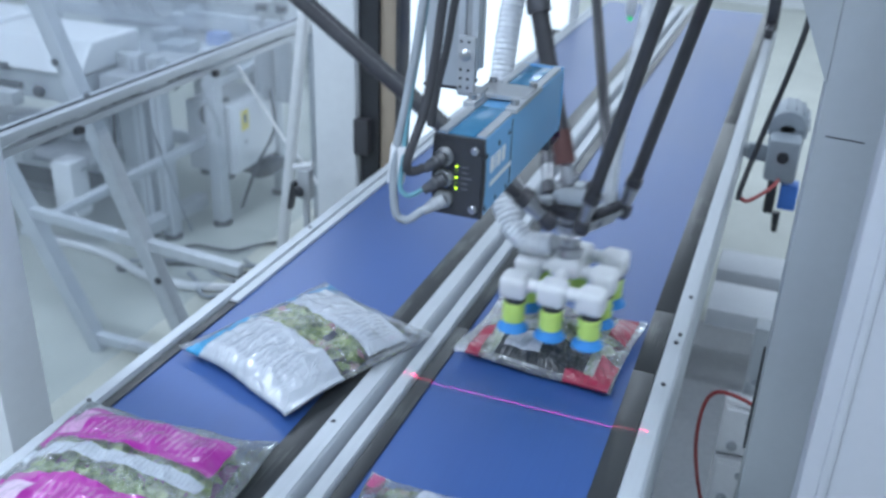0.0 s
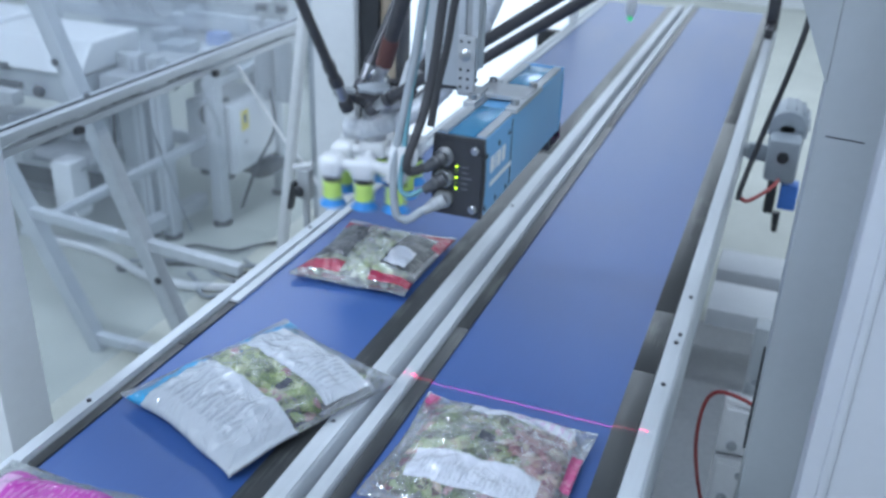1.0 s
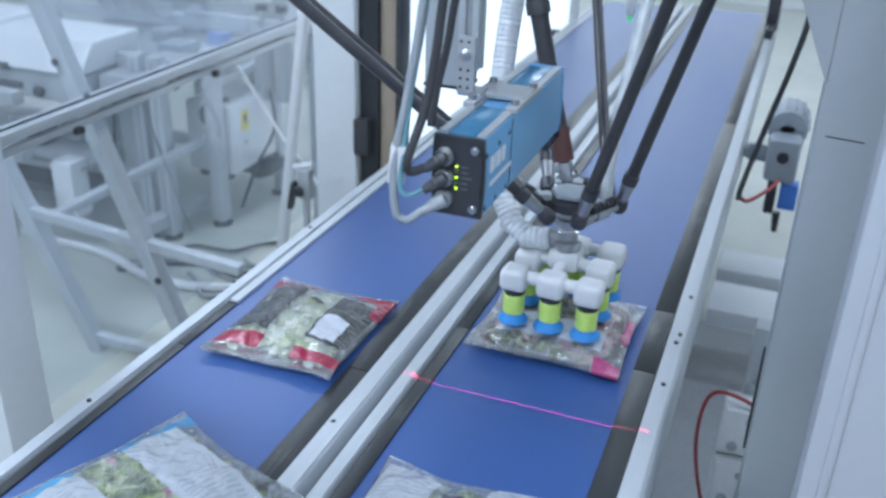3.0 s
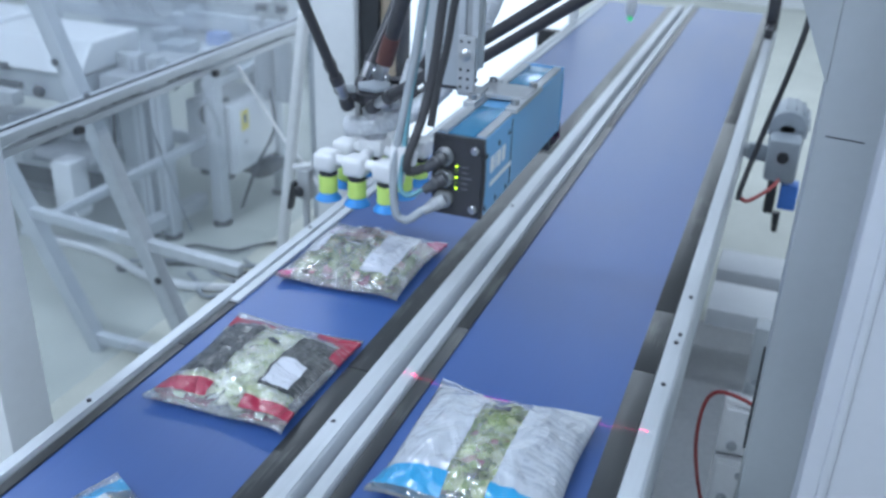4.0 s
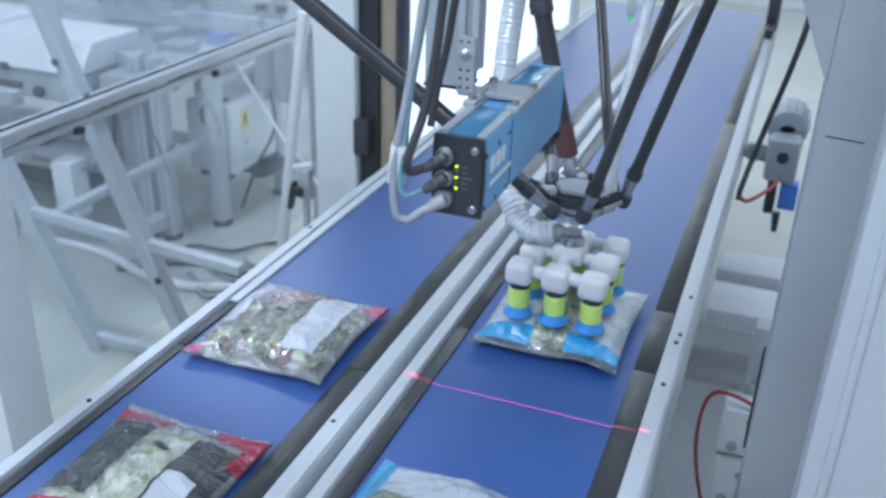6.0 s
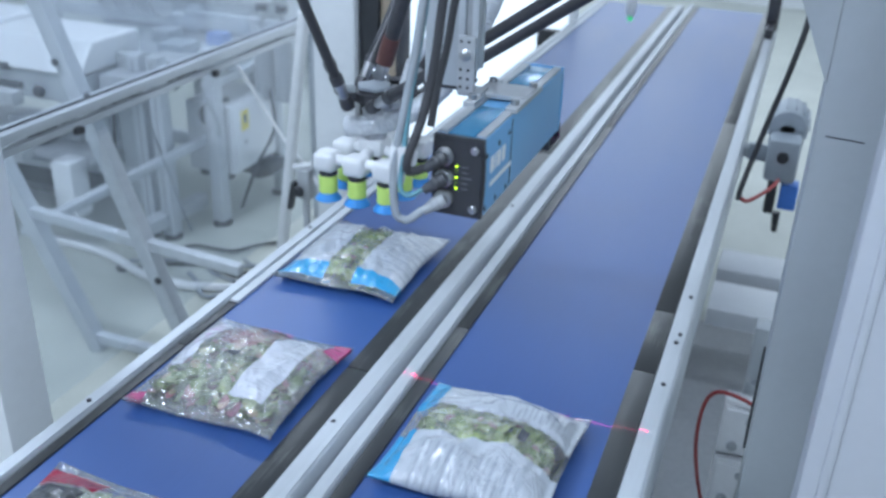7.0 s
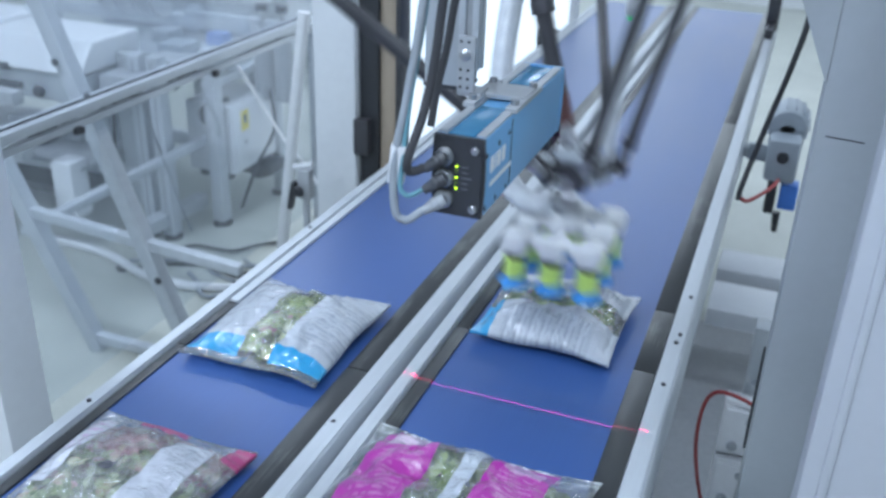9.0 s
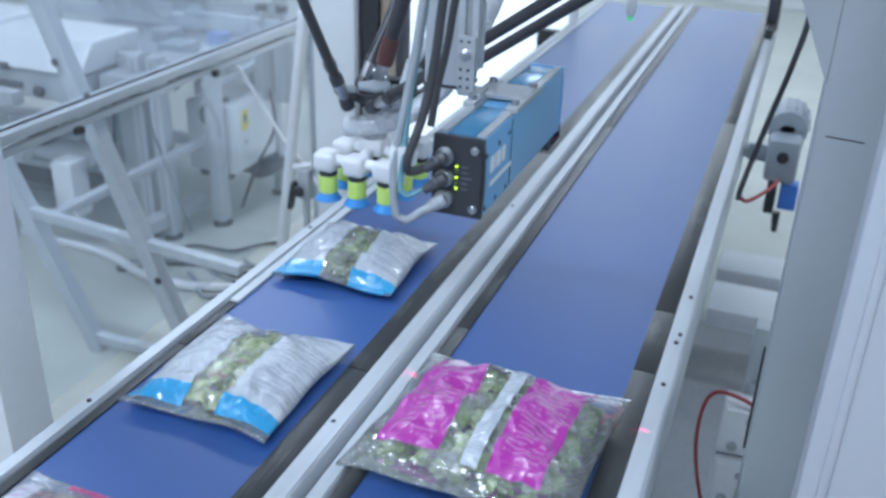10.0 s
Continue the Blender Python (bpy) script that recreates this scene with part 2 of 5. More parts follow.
def film_material(name, zones, lines, tint=(0.96, 0.97, 1.0), clear_gloss=0.04, relief=1.0):
    """Clear glossy film with printed zones (x0, x1, y0, y1, colour) and bars of print (x0, x1, y0, y1, across, pitch, colour), in metres on the bag."""
    n = Nodes(name)
    at = n.coords()
    wobble = n.add("ShaderNodeTexNoise", Scale=14.0, Detail=2.0)
    n.put(wobble.inputs["Vector"], at)
    split = n.add("ShaderNodeSeparateXYZ", Vector=at)
    x = n.math("ADD", split.outputs[0], n.math("MULTIPLY", n.math("SUBTRACT", wobble.outputs[0], 0.5), 0.0045))
    y = n.math("ADD", split.outputs[1], n.math("MULTIPLY", n.math("SUBTRACT", n.noise(11, 2, at), 0.5), 0.006))
    top = n.math("GREATER_THAN", split.outputs[2], 0.012)

    def inside(x0, x1, y0, y1):
        a = n.math("MULTIPLY", n.math("GREATER_THAN", x, x0), n.math("LESS_THAN", x, x1))
        b = n.math("MULTIPLY", n.math("GREATER_THAN", y, y0), n.math("LESS_THAN", y, y1))
        return n.math("MULTIPLY", a, b)

    colour, cover = (0.7, 0.72, 0.75, 1), 0.0
    for x0, x1, y0, y1, c in zones:
        m = inside(x0, x1, y0, y1)
        colour = n.mix(m, colour, rgb(c))
        cover = n.math("MAXIMUM", cover, m)
    for x0, x1, y0, y1, across, pitch, c in lines:
        run, other = (x, y) if across == "x" else (y, x)
        bars = n.math("GREATER_THAN", n.math("FRACT", n.math("DIVIDE", other, pitch)), 0.55)
        words = 1.0 if pitch > 0.016 else n.math("GREATER_THAN", n.noise(85, 2, n.stretch(at, (1, 0.9, 0.05) if across == "x" else (0.9, 1, 0.05))), 0.44)
        m = n.math("MULTIPLY", n.math("MULTIPLY", inside(x0, x1, y0, y1), bars), words)
        colour = n.mix(n.math("MULTIPLY", m, 0.38), colour, rgb(c))

    def creases(turn, fine, long, shift):
        """Long thin creases that run one way, bending a little."""
        node = n.tree.nodes.new("ShaderNodeMapping")
        n.put(node.inputs["Vector"], at)
        node.inputs["Rotation"].default_value = (0, 0, radians(turn))
        node.inputs["Location"].default_value = (shift, shift * 0.7, 0)
        ridge = n.math("ABSOLUTE", n.math("SUBTRACT", n.noise(1.0, 1, n.stretch(node.outputs[0], (fine, long, 8)), 0.5, 0.55), 0.5))
        where = n.ramp(n.noise(13, 1, node.outputs[0]), [(0.44, (0, 0, 0)), (0.60, (1, 1, 1))])
        return n.math("MULTIPLY", n.math("SUBTRACT", 1.0, n.math("DIVIDE", ridge, 0.16), True), where)

    folds = n.math("ADD", n.math("ADD", creases(18, 62, 11, 3.1), creases(104, 55, 10, 7.7)), n.math("ADD", creases(152, 48, 9, 12.3), creases(63, 75, 13, 21.9)))
    folds = n.math("MULTIPLY", folds, 0.6)
    swell = n.noise(12, 1, at)
    height = n.math("ADD", n.math("MULTIPLY", folds, 0.0032 * relief), n.math("MULTIPLY", swell, 0.0040))
    normal = n.bump(height, 0.55, 1.0)
    sharp = n.bump(height, 1.0, 1.0)
    print_ = n.principled(Base_Color=colour, Roughness=0.34, Specular_IOR_Level=0.4, Coat_Weight=1.0, Coat_Roughness=0.09, Normal=normal, Coat_Normal=sharp)
    see = n.add("ShaderNodeBsdfTransparent", Color=rgb(tint)).outputs[0]
    gloss = n.add("ShaderNodeBsdfGlossy", Color=(1, 1, 1, 1), Roughness=0.09, Normal=sharp).outputs[0]
    fresnel = n.add("ShaderNodeFresnel", IOR=1.45, Normal=normal).outputs[0]
    clear = n.add("ShaderNodeMixShader", Fac=n.math("ADD", n.math("MULTIPLY", fresnel, 1.4), clear_gloss, True))
    n.put(clear.inputs[1], see)
    n.put(clear.inputs[2], gloss)
    milk = n.add("ShaderNodeMixShader", Fac=n.math("ADD", n.math("MULTIPLY", folds, 0.16), 0.045))
    n.put(milk.inputs[1], clear.outputs[0])
    n.put(milk.inputs[2], n.principled(Base_Color=(0.8, 0.82, 0.85, 1), Roughness=0.3))
    both = n.add("ShaderNodeMixShader", Fac=cover)
    n.put(both.inputs[1], milk.outputs[0])
    n.put(both.inputs[2], print_)
    return n.surface(both.outputs[0])


# ---- hall ----
def slab(name, x0, x1, y0, y1, z0, z1, material, label, category):
    ob = link(name, span(fresh(), x0, x1, y0, y1, z0, z1), material)
    return tagged(ob, label, category, kind="structure")


CEILING_GREY = plain("grey_ceiling_panel", (0.42, 0.45, 0.48), 0.6, 0.0, 0.05, 30, 1.5, 0.04)
HALL_WALL = plain("white_hall_panel", (0.80, 0.82, 0.84), 0.5, 0.0, 0.04, 30, 1.5, 0.04)
slab("floor", -7, 5, -4, 10, -0.2, 0, FLOOR, "pale speckled sealed concrete hall floor", "floor")
slab("ceiling", -7, 5, -4, 10, CEILING, CEILING + 0.2, CEILING_GREY, "grey panelled hall ceiling", "ceiling")
slab("wall_north", -7, 5, 10, 10.2, 0, CEILING, HALL_WALL, "white panelled wall of the hall", "wall")
slab("wall_south", -7, 5, -4.2, -4, 0, CEILING, HALL_WALL, "white panelled wall of the hall", "wall")
slab("wall_west", -7.2, -7, -4, 10, 0, CEILING, HALL_WALL, "white panelled wall of the hall", "wall")
slab("wall_east", 5, 5.2, -4, 10, 0, CEILING, HALL_WALL, "white panelled wall of the hall", "wall")
for x, y in LAMPS:
    lamp = thing("ceiling_lamp", "white tube lamp housing on the hall ceiling", "lamp", "ceiling lamps", (x, y, CEILING))
    part("housing", box(fresh(), (1.5, 0.3, 0.08), (0, 0, -0.04), 0.01), WHITE_PAINT, lamp)
    part("diffuser", box(fresh(), (1.44, 0.24, 0.012), (0, 0, -0.087), 0.003), LAMP_TUBE, lamp)
    data = bpy.data.lights.new("tube_light", "AREA")
    data.shape, data.size, data.size_y, data.energy, data.color = "RECTANGLE", 1.44, 0.24, LAMP_POWER * (0.6 if x > 1 else 1.25 if y < 2 else 0.75 if y < 5 else 1.1), LAMP_COLOUR
    ob = new("tube_light", data)
    ob.location = (x, y, CEILING - 0.11)

def glow_panel(name, x0, x1, z0, z1, y, panes):
    """An added glowing panel in a white frame."""
    ob = thing(name, "added glowing panel in a white frame, for sheen on the belts", "window", kind="structure")
    part("panel_frame", span(fresh(), x0 - 0.06, x1 + 0.06, y, y + 0.06, z0 - 0.06, z1 + 0.06, 0.004), WHITE_PAINT, ob)
    step = (x1 - x0) / panes
    for k in range(panes):
        part("pane", span(fresh(), x0 + step * k + 0.02, x0 + step * (k + 1) - 0.02, y - 0.006, y + 0.002, z0, z1), SHEEN_GLOW, ob)
    return ob


# added on the far wall so the belts reflect a pale sheen
glow_panel("glow_panel_1", -3.2, 2.2, 0.9, 3.3, 9.93, 6)

# ---- conveyors ----
TOP = 0.900
NEAR, FAR = -1.6, 4.66


def profile_rail(bm, x0, x1, y0, y1, z0, z1, groove=0.008):
    """An extruded aluminium bar with a shallow groove along its top."""
    w = x1 - x0
    g, at = groove * 0.4, x0 + w * 0.86
    shape = [(x0, z0), (x1, z0), (x1, z1 - 0.004), (x1 - 0.002, z1 - 0.001), (at + g / 2, z1), (at + g / 2, z1 - 0.003),
             (at - g / 2, z1 - 0.003), (at - g / 2, z1), (x0 + 0.002, z1), (x0, z1 - 0.002)]
    a = [bm.verts.new((x, y0, z)) for x, z in shape]
    b = [bm.verts.new((x, y1, z)) for x, z in shape]
    for k in range(len(shape)):
        j = (k + 1) % len(shape)
        bm.faces.new((a[k], b[k], b[j], a[j]))
    bm.faces.new(a)
    bm.faces.new(b[::-1])
    bmesh.ops.recalc_face_normals(bm, faces=bm.faces)
    return bm


def belt_loop(bm, x0, x1, y0, y1, top, thick=0.004, drop=0.07):
    """The belt: a thin closed band over two end rollers."""
    outer, r = [], drop / 2
    for k in range(13):
        a = math.pi / 2 + math.pi * k / 12
        outer.append((y0 + r + r * math.cos(a), top - r + r * math.sin(a)))
    for k in range(13):
        a = -math.pi / 2 + math.pi * k / 12
        outer.append((y1 - r + r * math.cos(a), top - r + r * math.sin(a)))
    rings = []
    for x in (x0, x1):
        rings.append([bm.verts.new((x, y, z)) for y, z in outer])
    n = len(outer)
    for k in range(n):
        j = (k + 1) % n
        bm.faces.new((rings[0][k], rings[0][j], rings[1][j], rings[1][k]))
    bm.faces.new(rings[0][::-1])
    bm.faces.new(rings[1])
    bmesh.ops.recalc_face_normals(bm, faces=bm.faces)
    return bm


def conveyor(name, label, x_rail0, x_strip0, x_belt0, x_belt1, x_strip1, x_rail1, rails, seams, far):
    base = thing(name, label, "conveyor", "belt conveyors")
    part("belt", belt_loop(fresh(), x_belt0 - 0.004, x_belt1 + 0.004, NEAR, far, TOP), BELT, base, "smooth blue conveyor belt")
    for (x0, x1, marks, start) in ((x_strip0, x_belt0, seams[0], seams[2]), (x_belt1, x_strip1, seams[1], far - 0.02)):
        edges = [NEAR + 0.05] + [m for m in marks if m < start] + [start]
        for y0, y1 in zip(edges, edges[1:]):
            part("slider_plate", span(fresh(), x0 + 0.0015, x1 - 0.0015, y0 + 0.001, y1 - 0.001, TOP - 0.02, TOP + 0.0035, 0.0012), BARE if y1 == 0.72 else SLIDER, base, "bare worn steel slider plate" if y1 == 0.72 else "scuffed dark slider plate")
    for x0, x1, z1 in rails:
        part("side_rail", profile_rail(fresh(), x0, x1, NEAR, far - 0.01, TOP - 0.12, z1), ALU, base, "grooved aluminium side rail")
    for y in (-1.2, 0.6, 2.4, 4.2):
        for x in (x_rail0 + 0.14, x_rail1 - 0.14):
            part("leg", span(fresh(), x - 0.018, x + 0.018, y - 0.02, y + 0.02, 0.0, TOP - 0.12, 0.003), ALU_DULL, base)
        part("cross_bar", span(fresh(), x_rail0 + 0.16, x_rail1 - 0.16, y - 0.018, y + 0.018, 0.18, 0.23, 0.003), ALU_DULL, base)
    part("slider_bed", span(fresh(), x_strip0 + 0.002, x_strip1 - 0.002, NEAR + 0.06, far - 0.06, TOP - 0.055, TOP - 0.025), GREY_PAINT, base)
    return base


conveyor("belt_conveyor", "blue belt conveyor carrying bags away, aluminium side rails", -0.494, -0.468, -0.441, -0.149, -0.109, -0.075,
         [(-0.4945, -0.468, TOP + 0.008), (-0.109, -0.075, TOP + 0.008)], ([0.35, 1.346, 2.6], [0.5, 1.335, 1.555, 2.8], FAR - 0.02), FAR)
conveyor("belt_conveyor", "blue belt conveyor bringing placed bags back, aluminium rails", -0.912, -0.885, -0.865, -0.588, -0.545, -0.511,
         [(-0.912, -0.885, TOP + 0.008), (-0.545, -0.511, TOP + 0.010)], ([0.55, 1.10], [0.72, 1.15, 2.3], 1.256), 4.6)
inner = thing("side_guide", "pale aluminium guide strip beside the belt", "guide strip")
part("strip", span(fresh(), -0.8845, -0.866, 1.262, 4.5, TOP - 0.03, TOP + 0.006, 0.0015), ALU, inner)
part("strip_end", span(fresh(), -0.8845, -0.866, 1.2575, 1.2615, TOP - 0.03, TOP + 0.003, 0.0005), SLIDER, inner)
for x, y in ((-0.093, 1.44), (-0.09, 1.47), (-0.093, 1.30), (-0.091, 1.62), (-0.9, 0.9), (-0.9, 1.6), (-0.535, 1.0), (-0.535, 1.9)):
    bolt = link("rail_bolt", lathe(fresh(), [(0.004, 0), (0.004, 0.003), (0.0025, 0.0042), (0.0012, 0.0045)], 12), DARK_METAL, pose(x, y, TOP + 0.0075))
    tagged(bolt, "small dark bolt head on the side rail", "bolt", "rail bolts")

# ---- line sensor over the belt ----
SX0, SX1, SY0, SY1, SZ0, SZ1 = -0.3255, -0.2705, 0.840, 1.165, 1.354, 1.438


def capsule_plate(bm, w, h, depth, bow=0.0018):
    """A plate in x and z with bowed long sides, depth along y from 0."""
    pts = []
    for k in range(9):
        t = k / 8
        pts.append((w / 2 + bow * (1 - (2 * t - 1) ** 2), -h / 2 + h * t))
    pts += [(-x, z) for x, z in reversed(pts)]
    a = [bm.verts.new((x, 0, z)) for x, z in pts]
    b = [bm.verts.new((x, depth, z)) for x, z in pts]
    for k in range(len(pts)):
        j = (k + 1) % len(pts)
        bm.faces.new((a[k], a[j], b[j], b[k]))
    bm.faces.new(a[::-1])
    bm.faces.new(b)
    bmesh.ops.recalc_face_normals(bm, faces=bm.faces)
    front = [e for e in bm.edges if all(v.co.y < 1e-6 for v in e.verts)]
    bmesh.ops.bevel(bm, geom=front, offset=0.002, segments=2, affect="EDGES")
    return bm


def line_sensor():
    cx, cz = (SX0 + SX1) / 2, (SZ0 + SZ1) / 2
    w, h, d = SX1 - SX0, SZ1 - SZ0, SY1 - SY0
    ob = thing("line_sensor", "blue laser profile sensor with a black end plate above the belt", "sensor", at=(cx, SY0, cz))
    part("housing", box(fresh(), (w, d - 0.012, h), (0, d / 2 + 0.003, 0), 0.003), SENSOR_BLUE, ob, "satin blue metal housing")
    part("front_plate", capsule_plate(fresh(), w - 0.001, h + 0.003, 0.008), BLACK_PLASTIC, ob, "black end plate", Matrix.Translation((0, 0, 0)))
    part("rear_plate", capsule_plate(fresh(), w - 0.001, h + 0.003, 0.006), SENSOR_BLUE, ob, "", Matrix.Translation((0, d - 0.006, 0)))
    for x in (-w / 2 + 0.006, w / 2 - 0.007):
        part("edge_strip", box(fresh(), (0.010, d - 0.02, 0.003), (x, d / 2 + 0.003, h / 2 + 0.0012), 0.001), ALU_DULL, ob, "bare aluminium edge strip")
    for y0, y1 in ((0.010, 0.115), (0.20, 0.312)):
        part("top_foil", span(fresh(), -w / 2 + 0.0125, w / 2 - 0.0135, y0, y1, h / 2 - 0.001, h / 2 + 0.0016, 0.0005), SENSOR_GLASSY, ob, "glossy dark blue foil")
    for z, x in ((h / 2 - 0.010, w / 2 - 0.009), (-h / 2 + 0.009, w / 2 - 0.009)):
        part("screw", lathe(fresh(), [(0.0045, 0), (0.0045, 0.002), (0.0035, 0.003)], 14, pose(x, 0, z, 90)), STEEL, ob)
    for k, z in enumerate((0.0125, 0.0065, 0.0005, -0.0055, -0.0115)):
        lit = k % 2 == 0
        part("status_light", lathe(fresh(), [(0.0014, 0), (0.0014, 0.001), (0.0008, 0.0015)], 14, pose(-0.0005, 0, z, 90)), LED_ON if lit else LIME_DIM, ob, "lit green status light" if lit else "unlit status light")
        part("print_bar", box(fresh(), (0.007 if k != 2 else 0.011, 0.0006, 0.0011), (0.0085 if k != 2 else 0.0105, -0.0002, z)), INK_GREY, ob)
    part("print_bar", box(fresh(), (0.007, 0.0006, 0.002), (-0.010, -0.0002, -0.0335)), INK_GREY, ob)
    for z in (0.022, -0.0015, -0.0245):
        plug = part("connector", lathe(fresh(), [(0.0098, 0), (0.0098, 0.003), (0.0090, 0.0035), (0.0098, 0.0045), (0.0098, 0.0065), (0.0080, 0.007), (0.0080, 0.009)], 20, pose(-0.0135, 0, z, 90)), STEEL, ob, "threaded metal connector")
        m = pose(-0.0135, -0.009, z, 118, 0, -52)
        part("connector_nut", lathe(fresh(), [(0.0080, -0.003), (0.0080, 0.004), (0.0070, 0.005), (0.0072, 0.009), (0.0062, 0.010), (0.0054, 0.017), (0.0042, 0.022)], 18, m), GREY_PLASTIC if z < -0.02 else PLUG_GREY, plug)
    side = w / 2 + 0.0006
    for y, z in ((0.012, 0.024), (0.052, 0.026), (0.088, 0.027), (0.012, -0.034), (0.048, -0.035), (0.086, -0.036)):
        part("side_screw", box(fresh(), (0.0012, 0.003, 0.005), (side, y, z), 0.0004), BLACK_PLASTIC, ob)
    part("housing_joint", box(fresh(), (0.0010, 0.0010, h - 0.006), (side - 0.0004, 0.098, 0)), DARK_METAL, ob)
    # plain mark in place of the maker's name: four blocks and one line
    for k in range(4):
        part("mark_block", box(fresh(), (0.0008, 0.0105 if k != 1 else 0.0035, 0.0170), (side, LOGO_Y + (0.0, 0.0115, 0.0230, 0.0390)[k], 0.0095)), WHITE_MARK, ob, "white printed block")
    part("mark_line", box(fresh(), (0.0008, 0.074, 0.0050), (side, LOGO_Y + 0.032, -0.0120)), WHITE_MARK, ob, "white printed line")
    # slotted mouth of the laser on the underside
    for s in (-1, 1):
        part("laser_lip", box(fresh(), (w - 0.01, 0.026, 0.002), (0, d + SLOT_Y + s * (0.013 + SLOT / 2), -h / 2 - 0.0195)), BLACK_PLASTIC, ob)
        part("laser_cheek", box(fresh(), (w - 0.01, 0.003, 0.022), (0, d + SLOT_Y + s * 0.0275, -h / 2 - 0.0105)), BLACK_PLASTIC, ob)
    return ob


PLUG_GREY = plain("dark_grey_plug", (0.055, 0.058, 0.066), 0.45, 0.0, 0.15, 60, 20, 0.1)
INK_GREY = plain("faint_grey_print", (0.13, 0.14, 0.16), 0.5, 0.0, 0.1, 60, 20, 0.03)
LIME_DIM = plain("unlit_green_lens", (0.10, 0.20, 0.03), 0.3, 0.0, 0.1, 60, 30, 0.05)
SLOT, SLOT_Y, LOGO_Y = 0.00006, 0.001, 0.030
sensor = line_sensor()
beam = bpy.data.lights.new("laser_diode", "SPOT")
beam.energy, beam.color, beam.spot_size, beam.spot_blend, beam.shadow_soft_size = 240.0, (1.0, 0.0, 0.10), radians(49), 0.02, 0.0
diode = new("laser_diode", beam)
diode.location = ((SX0 + SX1) / 2 + 0.003, SY1 + SLOT_Y, SZ0 - 0.0045)

# bracket, posts and cables of the sensor
bracket = thing("sensor_bracket", "grey steel mounting bracket bolted on the sensor", "bracket", at=(-0.302, 0.995, SZ1))
part("base_plate", box(fresh(), (0.060, 0.050, 0.006), (0.002, 0.012, 0.006), 0.001), ALU_DULL, bracket)
for x in (-0.022, 0.028):
    part("foot", box(fresh(), (0.014, 0.105, 0.006), (x, 0.0, 0.0045), 0.001), ALU_DULL, bracket)
    for y in (-0.040, 0.035):
        bolt = part("bolt", lathe(fresh(), [(0.0048, 0), (0.0048, 0.006), (0.003, 0.0065)], 16, pose(x, y, 0.008)), STEEL, bracket, "socket head bolt")
part("upright_plate", box(fresh(), (0.021, 0.006, 0.066), (-0.036, -0.024, 0.041), 0.002), ALU_DULL, bracket, "drilled upright plate")
part("bend", box(fresh(), (0.030, 0.030, 0.006), (-0.032, -0.010, 0.008), 0.002), ALU_DULL, bracket)
for z in (0.016, 0.026, 0.036, 0.068):
    for x in (-0.042, -0.033):
        part("drilled_hole", lathe(fresh(), [(0.0017, 0), (0.0017, 0.0007)], 12, pose(x, -0.027, z, 90)), BLACK_PLASTIC, bracket)
part("plate_screw", lathe(fresh(), [(0.0065, 0), (0.0065, 0.003), (0.004, 0.005)], 16, pose(-0.037, -0.027, 0.053, 90)), STEEL, bracket)


def slotted_post(name, label, x0, x1, y0, y1, z0, z1, material=ALU):
    ob = thing(name, label, "profile post", "mounting posts", ((x0 + x1) / 2, (y0 + y1) / 2, z0))
    w, d, h = x1 - x0, y1 - y0, z1 - z0
    bm = fresh()
    g = 0.008
    for sx in (-1, 1):
        for sy in (-1, 1):
            box(bm, ((w - g) / 2, (d - g) / 2, h), (sx * (w + g) / 4, sy * (d + g) / 4, h / 2), 0.0015)
    part("extrusion", bm, material, ob)
    part("core", box(fresh(), (w - 0.010, d - 0.010, h - 0.002), (0, 0, h / 2)), GREY_PLASTIC, ob)
    return ob


slotted_post("mounting_post", "slotted aluminium post hanging above the sensor", -0.352, -0.328, 0.978, 1.004, 1.47, CEILING)
cover = thing("cable_duct", "grey sheet duct beside the sensor post", "duct", at=(-0.372, 1.03, 1.440))
part("duct", box(fresh(), (0.052, 0.045, CEILING - 1.432), (-0.006, 0, (CEILING - 1.432) / 2), 0.003), GREY_PAINT, cover)
part("duct_end", box(fresh(), (0.054, 0.047, 0.004), (-0.006, 0, 0.000), 0.001), BLACK_PLASTIC, cover)


def cable(label, points, r, material, name="cable", ribs=0.0, group="sensor cables"):
    ob = link(name, sweep(fresh(), points, r, 12, ribs), material, smooth=60)
    return tagged(ob, label, "cable", group)


cable("black cable plugged into the sensor's end plate", [(-0.3275, 0.820, 1.409), (-0.3345, 0.811, 1.407), (-0.339, 0.806, 1.410), (-0.338, 0.805, 1.425), (-0.328, 0.82, 1.47), (-0.318, 0.83, 1.55), (-0.312, 0.84, 1.70), (-0.33, 0.95, 2.3), (-0.35, 0.96, CEILING)], 0.0048, RUBBER)
cable("black cable running up beside the sensor post", [(-0.336, 0.86, 1.440), (-0.334, 0.87, 1.48), (-0.324, 0.88, 1.55), (-0.318, 0.89, 1.70), (-0.36, 0.97, 2.4), (-0.37, 0.965, CEILING)], 0.0042, RUBBER)
cable("teal cable plugged into the sensor's end plate", [(-0.3275, 0.820, 1.3855), (-0.336, 0.810, 1.381), (-0.343, 0.806, 1.383), (-0.347, 0.806, 1.392), (-0.346, 0.81, 1.42), (-0.343, 0.82, 1.48), (-0.333, 0.835, 1.58), (-0.330, 0.85, 1.72), (-0.385, 0.965, 2.4), (-0.39, 0.965, CEILING)], 0.0026, CABLE_TEAL)
